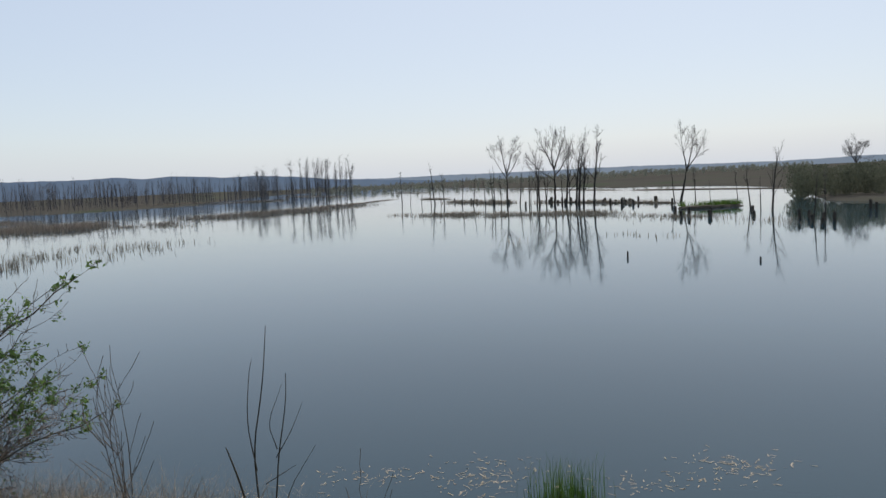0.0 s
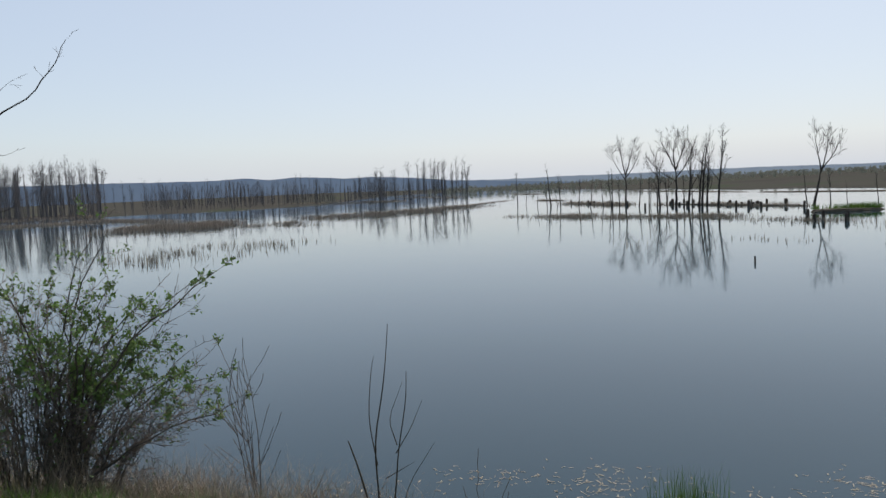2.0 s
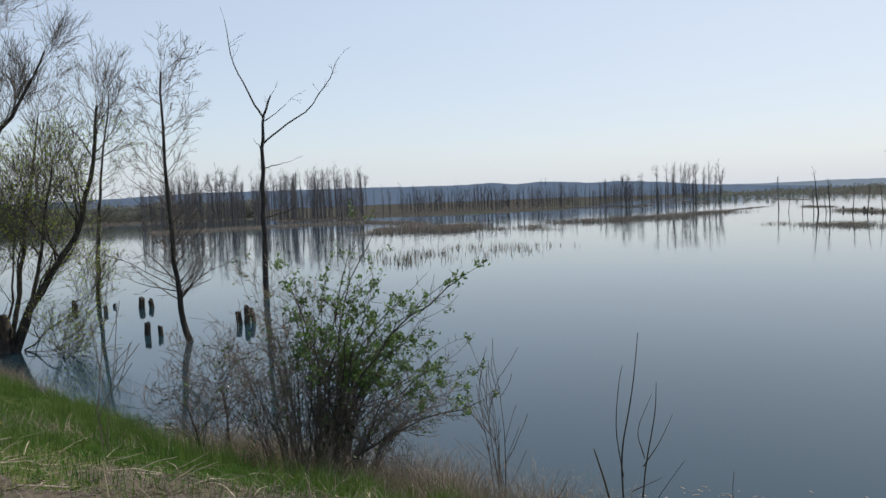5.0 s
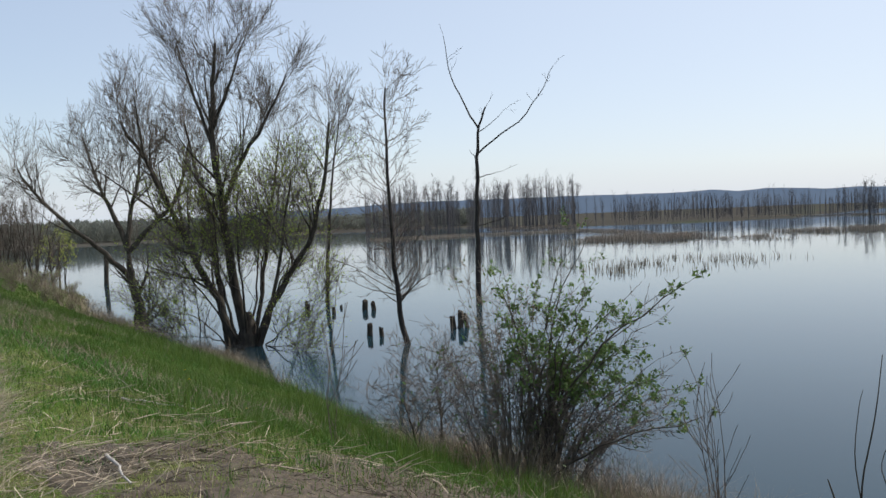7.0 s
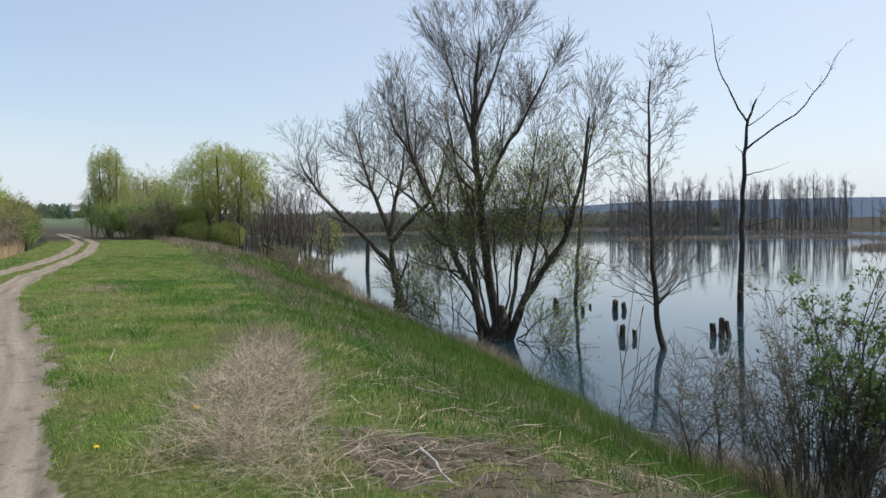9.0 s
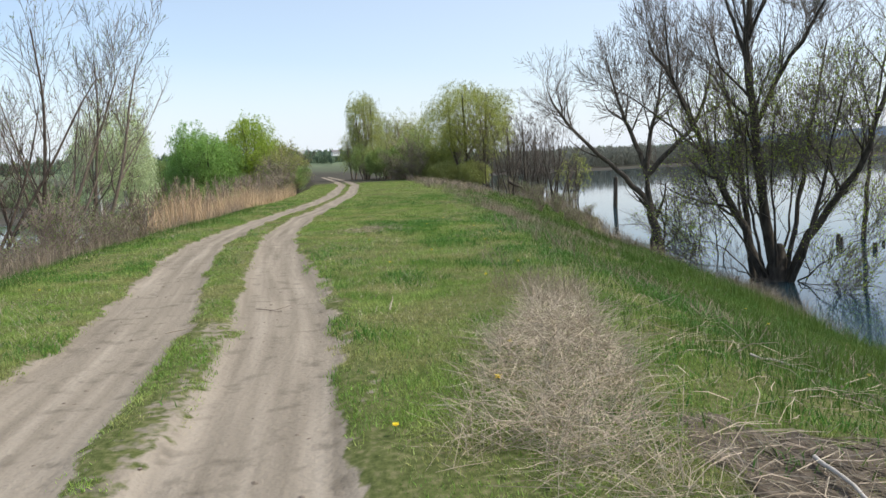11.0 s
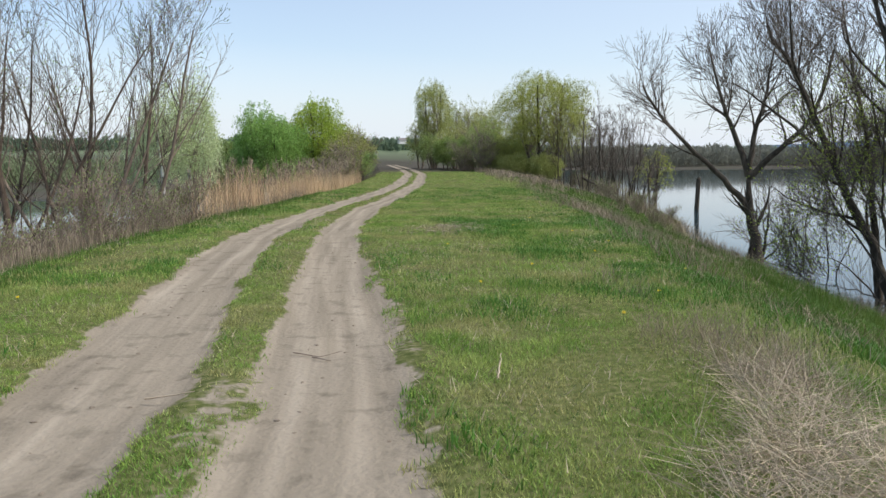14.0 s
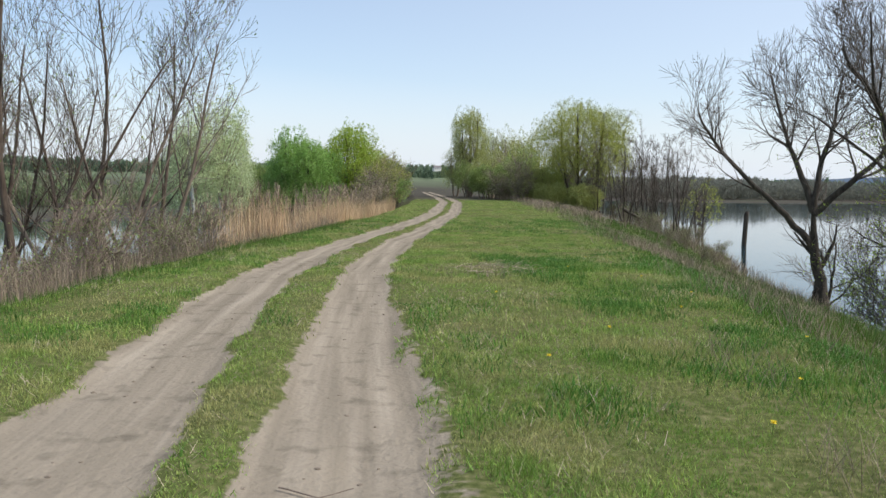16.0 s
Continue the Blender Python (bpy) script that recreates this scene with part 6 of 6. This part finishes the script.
def litter(seed, n, x, y, rx, ry, h, length, w, turn=0.0, rise=14):
    """Stalks lying crosswise over one another, each a bent strip of two quads."""
    rng = np.random.default_rng(seed)
    a, r = rng.uniform(0, 2 * math.pi, n), np.sqrt(rng.uniform(0, 1, n))
    r = r * (0.85 + 0.2 * np.sin(3 * a + seed) + 0.12 * np.sin(7 * a + 1))
    dx, dy = r * np.cos(a) * rx, r * np.sin(a) * ry
    c, s = math.cos(turn), math.sin(turn)
    px, py = x + dx * c - dy * s, y + dx * s + dy * c
    pz = ground_height(px, py) + 0.012 + rng.uniform(0, 1, n) ** 1.4 * h * np.clip(1 - r * r, 0.05, 1)
    b, e = rng.uniform(0, 2 * math.pi, n), np.radians(np.abs(rng.normal(0, rise, n)))
    d = np.stack([np.cos(b) * np.cos(e), np.sin(b) * np.cos(e), np.sin(e)], -1)
    t = rng.normal(0, 1, (n, 3))
    t[:, 2] *= 0.7
    side = np.cross(d, t)
    side /= np.linalg.norm(side, axis=1, keepdims=True)
    ln, ww = rng.uniform(length[0], length[1], n)[:, None], rng.uniform(w[0], w[1], n)[:, None] * 0.5
    o = np.stack([px, py, pz], -1)
    mid = o + d * ln * 0.5 + rng.normal(0, 0.05, (n, 3)) * ln
    end = o + d * ln + np.array([0, 0, -0.10]) * ln
    V = np.stack([o - side * ww, o + side * ww, mid - side * ww, mid + side * ww, end - side * ww * 0.5, end + side * ww * 0.5], 1).reshape(-1, 3)
    i = np.arange(n)[:, None] * 6
    return V, np.concatenate([i + [0, 1, 3, 2], i + [2, 3, 5, 4]], 1).reshape(-1, 4)


stuff("straw_heap", [litter(701, 5200, 1.15, 7.5, 0.58, 3.0, 0.24, (0.12, 0.42), (0.0015, 0.004), -0.26, 30), litter(702, 220, 1.6, 5.3, 0.6, 0.9, 0.05, (0.12, 0.45), (0.003, 0.006)),
                     litter(703, 120, 3.2, 5.4, 1.6, 1.4, 0.05, (0.12, 0.5), (0.004, 0.009)), litter(713, 150, 2.7, 7.6, 0.9, 2.0, 0.05, (0.12, 0.45), (0.004, 0.008)),
                     litter(714, 900, 1.1, 7.3, 0.75, 3.1, 0.2, (0.25, 0.55), (0.002, 0.0032), -0.26, 40), litter(715, 160, 0.7, 21.2, 0.9, 1.2, 0.05, (0.15, 0.4), (0.005, 0.010)),
                     litter(716, 60, 5.5, 5.5, 2.5, 1.5, 0.04, (0.15, 0.5), (0.005, 0.009))], STRAW, "matted heap of dead straw-coloured stalks in the grass", "straw")
stuff("weed_stalks", [straw_heap(704, 900, 1.85, 10.4, 0.55, 1.6, 0.12, (0.15, 0.45), (0.002, 0.005)), straw_heap(717, 140, 1.9, 13.5, 0.5, 1.3, 0.08, (0.15, 0.4), (0.003, 0.006)), straw_heap(705, 380, 3.8, 17.5, 0.7, 4.0, 0.05, (0.2, 0.5), (0.005, 0.010)),
                      straw_heap(706, 700, 5.0, 26, 0.7, 5.0, 0.05, (0.2, 0.5), (0.008, 0.014)), straw_heap(707, 130, 0.45, 20.3, 0.9, 1.0, 0.05, (0.12, 0.35), (0.004, 0.008)),
                      straw_heap(708, 3000, 9.4, 9.0, 0.8, 3.0, 0.3, (0.4, 1.0), (0.005, 0.011)), straw_heap(709, 1600, 8.6, 4.2, 0.7, 2.2, 0.3, (0.4, 0.9), (0.005, 0.010)),
                      straw_heap(710, 2500, 12.3, 24, 0.8, 4.0, 0.2, (0.3, 0.8), (0.008, 0.016)), straw_heap(711, 2000, 14.6, 38, 1.0, 8.0, 0.2, (0.3, 0.9), (0.012, 0.022)),
                      straw_heap(718, 900, 6.8, 40, 2.4, 17.0, 0.05, (0.15, 0.5), (0.008, 0.016), -0.11), straw_heap(719, 2600, 10.0, 68, 4.0, 22.0, 0.1, (0.3, 0.8), (0.02, 0.04)), straw_heap(722, 900, 8.6, 7.35, 0.8, 0.8, 1.1, (0.3, 0.8), (0.004, 0.008)), straw_heap(721, 2600, 9.0, 6.6, 1.0, 3.0, 0.2, (0.3, 0.9), (0.004, 0.009)), straw_heap(712, 1600, 17, 58, 2.0, 14.0, 0.2, (0.4, 1.1), (0.015, 0.03))], STRAW_GREY, "grey-brown dead weed stalks along the bank", "weeds")
# single straws lying in the short grass
rng = np.random.default_rng(720)
n = 22000
x, y = rng.uniform(-6, 6, n), rng.uniform(4, 26, n)
k = on_turf(x, y, rng.uniform(0, 1, n)) & (bumps(x, y, 0.7, 1.0) > 0.05)
x, y = x[k], y[k]
stuff("loose_straws", [blades(rng, x, y, ground_height(x, y) + 0.025, rng.uniform(0.04, 0.13, len(x)), rng.uniform(0.003, 0.006, len(x)), rng.uniform(1.1, 1.27, len(x)), 0.9)], STRAW,
      "dead straws lying in the short grass", "straw")
# bright broad-leaved weeds in clumps
rng = np.random.default_rng(730)
cx, cy = np.concatenate([rng.uniform(-5.6, 8.5, 1100), rng.uniform(0.4, 4.6, 1300)]), np.concatenate([rng.uniform(5, 40, 1100), rng.uniform(8.5, 24, 1300)])
k = (on_turf(cx, cy, np.ones(2400)) | on_slope(cx, cy, np.zeros(2400))) & (bumps(cx, cy, 0.5, 3.0) > -0.1)
cx, cy = np.repeat(cx[k], 38), np.repeat(cy[k], 38)
x, y = cx + rng.normal(0, 0.16, len(cx)), cy + rng.normal(0, 0.16, len(cx))
k = rut_depth(x, y) < 0.05
x, y = x[k], y[k]
stuff("leafy_weeds", [blades(rng, x, y, ground_height(x, y), rng.uniform(0.04, 0.13, len(x)), rng.uniform(0.007, 0.017, len(x)), rng.uniform(0.5, 1.25, len(x)))], LUSH,
      "clumps of broad-leaved green weeds", "weeds")


def dandelion(x, y, seed):
    rng = np.random.default_rng(seed)
    z = bank(x, y)
    root = tagged(new("dandelion"), "yellow dandelion flower in the short grass", "flower", "dandelions")
    root.location = (x, y, z)
    mesh_object("stem", *tubes([(np.array([(0, 0, -0.01), (0.01, 0, 0.05), (0.012, 0.004, 0.10)]), np.array([0.003, 0.0025, 0.0025]), 4)]), GRASS_RICH, root)
    V, F = [], []
    for ring, (count, tilt) in enumerate(((14, 0.25), (10, 0.7))):
        for i in range(count):
            a = 2 * math.pi * i / count + ring * 0.3 + rng.uniform(-0.1, 0.1)
            d = np.array([math.cos(a), math.sin(a), 0])
            s = np.array([-math.sin(a), math.cos(a), 0]) * 0.005
            c = np.array([0.012, 0.004, 0.10 + 0.004 * ring])
            e = c + d * 0.022 + np.array([0, 0, 0.022 * tilt])
            b = len(V)
            V += [c - s * 0.4, c + s * 0.4, e + s, e - s]
            F.append((b, b + 1, b + 2, b + 3))
    mesh_object("petals", V, F, FLOWER, root)
    return root


first = dandelion(0.55, 6.9, 1)
for n, (x, y) in enumerate([(-0.17, 6.3), (0.9, 8.0), (0.4, 13.6), (1.2, 14.9), (2.4, 16.4), (3.0, 17.8), (0.3, 17.5), (2.8, 19.5), (1.5, 11.9), (-3.9, 9.5), (2.2, 13.0), (3.3, 15.1),
                            (1.9, 21), (2.6, 23), (5.2, 11.5), (6.3, 14.0), (4.8, 9.0), (-4.4, 13.2)]):
    copy_thing(first, Matrix.LocRotScale((x, y, bank(x, y)), Euler((0, 0, n * 1.3)), (0.85, 0.85, 0.6 + 0.1 * (n % 5))))


# dry branches on the ground
def stick(points, radius, seed, label, mat=None, name="dry_stick"):
    rng = np.random.default_rng(seed)
    p = np.array([(x, y, bank(x, y) + h) for x, y, h in points])
    q = np.stack([np.interp(np.linspace(0, len(p) - 1, 9), np.arange(len(p)), p[:, i]) for i in range(3)], -1)
    q[1:-1] += rng.normal(0, radius * 0.5, (7, 3))
    ob = mesh_object(name, *tubes([(q, radius * np.linspace(1, 0.5, 9), 6)]), mat or LOG, smooth=True)
    return tagged(ob, label, "stick")


stick([(-1.36, 11.1, 0.02), (-1.15, 11.0, 0.015), (-0.98, 11.05, 0.05)], 0.0055, 1, "dry twig lying across the wheel track", TWIG_TAN)
stick([(-1.2, 10.98, 0.02), (-1.05, 10.86, 0.02)], 0.006, 2, "short dry twig in the wheel track", TWIG_TAN)
stick([(-2.12, 9.9, 0.04), (-1.8, 9.85, 0.05)], 0.006, 3, "pale dry stalk between the wheel tracks", STRAW)
stick([(0.1, 10.0, 0.03), (0.16, 10.3, 0.12)], 0.007, 4, "curled pale stalk in the grass", STRAW)
stick([(1.74, 5.35, 0.05), (1.68, 5.0, 0.06), (1.6, 4.6, 0.05)], 0.012, 5, "long pale dead branch lying on the bare earth")
stick([(2.7, 7.6, 0.05), (3.3, 7.3, 0.05)], 0.010, 6, "short dead branch lying on the slope")
stick([(8.6, 4.0, 0.15), (8.75, 3.75, 0.75)], 0.011, 7, "pale broken stalk leaning on the bank", LOG)
stick([(10.9, 14.2, 0.15), (11.5, 13.9, 0.2), (11.9, 14.0, 0.3)], 0.02, 9, "bleached branch lying at the waterline")


# small clods and stones in the wheel tracks
def clod_mesh(seed):
    bm = bmesh.new()
    bmesh.ops.create_icosphere(bm, subdivisions=1, radius=1.0)
    rng = np.random.default_rng(seed)
    for v in bm.verts:
        v.co *= rng.uniform(0.7, 1.15)
        v.co.z *= 0.6
    me = bpy.data.meshes.new("clod")
    bm.to_mesh(me)
    bm.free()
    me.materials.append(CLOD)
    return me


CLOD = material("dry_clod", [(0.3, (0.15, 0.12, 0.09)), (0.7, (0.28, 0.23, 0.18))], 20, bump=0.4)
shapes = [clod_mesh(i) for i in range(5)]
rng = np.random.default_rng(740)
for i in range(150):
    y = rng.uniform(5, 22)
    x = float(interp(y, RUT_R if rng.uniform() < 0.6 else RUT_L)) + rng.normal(0, 0.3)
    ob = tagged(new("clod", shapes[i % 5]), "small dry clod of earth in the wheel track", "clod", "clods in the track")
    s = rng.uniform(0.006, 0.022)
    ob.matrix_world = Matrix.LocRotScale((x, y, bank(x, y)), Euler((0, 0, rng.uniform(0, 6))), (s, s * rng.uniform(0.7, 1.3), s))

# floating dead reed and a green reed clump by the near bank
rng = np.random.default_rng(750)
got = []
for x0, y0, rx, ry, n in [(12.1, 2.2, 0.5, 1.2, 60), (12.0, 0.3, 0.9, 1.2, 150), (11.7, -2.2, 0.5, 1.2, 60), (12.3, -3.5, 0.7, 0.9, 100), (11.2, 4.4, 0.4, 1.0, 30)]:
    x, y = x0 + rng.normal(0, rx * 0.5, n), y0 + rng.normal(0, ry * 0.5, n)
    a, ln, w = rng.uniform(0, 2 * math.pi, n), rng.uniform(0.02, 0.07, n), rng.uniform(0.003, 0.009, n)
    c, s = np.cos(a), np.sin(a)
    z = np.full(n, W + 0.006)
    V = np.stack([np.stack([x + c * ln * i - s * w * j, y + s * ln * i + c * w * j, z], -1) for i, j in ((-1, -1), (1, -1), (1, 1), (-1, 1))], 1).reshape(-1, 3)
    got.append((V, np.arange(n * 4).reshape(-1, 4)))
stuff("floating_reed", got, STRAW, "bits of dead reed floating by the bank", "reeds")
n = 300
x, y = 11.0 + rng.normal(0, 0.16, n), -0.75 + rng.normal(0, 0.25, n)
stuff("green_reeds", [blades(rng, x, y, np.full(n, W - 0.05), rng.uniform(0.3, 0.8, n), rng.uniform(0.008, 0.016, n), rng.uniform(0.0, 0.3, n))], GRASS_RICH,
      "clump of young green reeds in the shallows", "reeds")


# bare earth where the turf has slid
def earth_patch(x, y, rx, ry, seed):
    rng = np.random.default_rng(seed)
    bm = bmesh.new()
    rings = []
    for f in (1.0, 0.75, 0.5, 0.25, 0.02):
        row = []
        for a in np.arange(26) * 2 * math.pi / 26:
            k = f * (1 + (0.18 * math.sin(3 * a + seed) + 0.12 * math.sin(5 * a) + rng.uniform(-0.08, 0.08)) * f)
            px, py = x + math.cos(a) * rx * k, y + math.sin(a) * ry * k
            row.append(bm.verts.new((px, py, bank(px, py) + (0.018 if f < 1 else -0.03) + rng.uniform(-0.012, 0.012))))
        rings.append(row)
    for a, b in zip(rings, rings[1:]):
        for j in range(26):
            bm.faces.new((a[j], a[(j + 1) % 26], b[(j + 1) % 26], b[j]))
    bm.faces.new(rings[-1])
    me = bpy.data.meshes.new("earth_patch")
    bm.to_mesh(me)
    bm.free()
    me.materials.append(SOIL)
    return tagged(new("earth_patch", me), "bare patch of crumbly brown earth on the slope", "earth")


SOIL = material("crumbly_earth", [(0.3, (0.05, 0.039, 0.027)), (0.7, (0.135, 0.106, 0.075))], 14, detail=10, bump=0.8, bump_scale=30)
earth_patch(1.62, 5.45, 0.42, 0.85, 2)
earth_patch(2.35, 5.3, 0.5, 0.5, 5)
earth_patch(3.3, 7.0, 0.6, 0.3, 7)
earth_patch(4.3, 5.0, 1.5, 1.0, 8)
earth_patch(3.1, 4.1, 1.2, 0.8, 11)
earth_patch(5.9, 4.3, 1.0, 0.7, 12)
earth_patch(2.3, 4.4, 0.8, 0.6, 13)
stuff("dead_mulch", [litter(780, 1300, 4.0, 4.6, 2.7, 1.7, 0.03, (0.04, 0.20), (0.003, 0.008), 0.0, 8), litter(781, 260, 2.2, 5.0, 0.9, 0.9, 0.04, (0.05, 0.3), (0.003, 0.007), 0.0, 10)], MULCH,
      "grey-brown dead stalks and leaves matted on the bare earth", "straw")
stuff("bank_stalks", [straw_heap(782, 1500, 9.7, 6.6, 0.5, 1.5, 0.2, (0.5, 1.2), (0.005, 0.010)), straw_heap(783, 1200, 8.9, 9.4, 0.7, 1.4, 0.2, (0.3, 0.9), (0.005, 0.010))], STRAW_GREY,
      "thicket of dead brown stalks below the thorny shrub", "weeds")


# tufts of tall sedge on the lower slope
rng = np.random.default_rng(760)
cx, cy = rng.uniform(2.5, 13, 3800), rng.uniform(3, 34, 3800)
u = (cx - interp(cy, EDGE_R)) / (interp(cy, SHORE) - interp(cy, EDGE_R))
k = (u > 0.12) & (u < 0.97) & (bumps(cx, cy, 0.45, 31.0) + 0.9 * u - 0.15 > rng.uniform(0, 1, 3800)) & (slid(cx, cy) < 0.3)
cx, cy = np.repeat(cx[k], 26), np.repeat(cy[k], 26)
x, y = cx + rng.normal(0, 0.09, len(cx)), cy + rng.normal(0, 0.09, len(cx))
stuff("sedge_tufts", [blades(rng, x, y, ground_height(x, y) - 0.01, rng.uniform(0.14, 0.48, len(x)), rng.uniform(0.007, 0.013, len(x)), rng.uniform(0.05, 0.75, len(x)))], SEDGE,
      "tufts of tall green sedge on the slope above the water", "grass")
# taller growth along the edge of the water
rng = np.random.default_rng(765)
n = 14000
y = rng.uniform(0, 36, n)
x = interp(y, SHORE) - np.abs(rng.normal(0.25, 0.35, n))
k = bumps(x * 0.5, y, 0.6, 17.0) + 0.45 > rng.uniform(0, 1, n)
x, y = x[k], y[k]
g = rng.uniform(0, 1, len(x)) < 0.45
for name, mat, label, pick in (("shore_sedge", SEDGE, "tall green sedge along the edge of the water", g), ("shore_weeds", STRAW_GREY, "dead brown weeds along the edge of the water", ~g)):
    m = pick.sum()
    stuff(name, [blades(rng, x[pick], y[pick], ground_height(x[pick], y[pick]) - 0.03, rng.uniform(0.25, 0.85, m) * np.clip(0.8 + 0.5 * bumps(x[pick], y[pick], 0.8, 5.0), 0.3, 1.4),
                         rng.uniform(0.006, 0.014, m), rng.uniform(0.05, 0.7, m))], mat, label, "weeds")
# dead leaves and straw washed into lines along the slope
rng = np.random.default_rng(770)
n = 16000
u, y = np.repeat(np.array([0.18, 0.34, 0.5, 0.94]), n // 4), rng.uniform(3, 34, n)
u = u + rng.normal(0, 0.06, n) + 0.08 * bumps(y, u * 9, 0.3, 2.0)
x = interp(y, EDGE_R) + u * (interp(y, SHORE) - interp(y, EDGE_R))
k = bumps(x, y, 0.4, 14.0) + 0.15 > rng.uniform(0, 1, n)
x, y = x[k], y[k]
stuff("washed_straw", [blades(rng, x, y, ground_height(x, y) + 0.03, rng.uniform(0.08, 0.32, len(x)), rng.uniform(0.005, 0.012, len(x)), rng.uniform(0.75, 1.25, len(x)), 0.9)], STRAW_GREY,
      "dead straw lying in lines along the slope", "straw")


# pale house on the rise at the end of the valley
def far_house(x, y, z):
    root = tagged(new("country_house"), "small pale house on the wooded rise far away", "house")

    def block(name, x0, x1, y0, y1, z0, z1, mat, top=None):
        bm = bmesh.new()
        bmesh.ops.create_cube(bm, size=1)
        for v in bm.verts:
            up = v.co.z > 0
            v.co = Vector(((x0 + x1) / 2 + v.co.x * (x1 - x0), (y0 + y1) / 2 + v.co.y * (y1 - y0) * ((top if top is not None else 1) if up else 1), z1 if up else z0))
        me = bpy.data.meshes.new(name)
        bm.to_mesh(me)
        bm.free()
        me.materials.append(mat)
        ob = new(name, me)
        ob.parent = root
        return ob

    block("wall", -5, 5, -4, 4, -2, 3, WHITEWASH)
    block("roof", -5.4, 5.4, -4.6, 4.6, 3, 6, ROOF, 0.05)
    for x0 in (-3.5, -0.7, 2.1):
        block("window", x0, x0 + 1.3, -4.06, -3.98, 0.6, 2.1, ROOF)
    root.matrix_basis = Matrix.LocRotScale((x, y, z), Euler((0, 0, 0.3)), (0.5, 0.5, 0.5))


WHITEWASH = material("whitewash", [(0.3, (0.62, 0.62, 0.6)), (0.7, (0.74, 0.73, 0.7))], 2, bump=0.2)
ROOF = material("grey_roof", [(0.3, (0.16, 0.15, 0.15)), (0.7, (0.24, 0.22, 0.21))], 3, bump=0.3)
far_house(5.6, 540, 12.4)
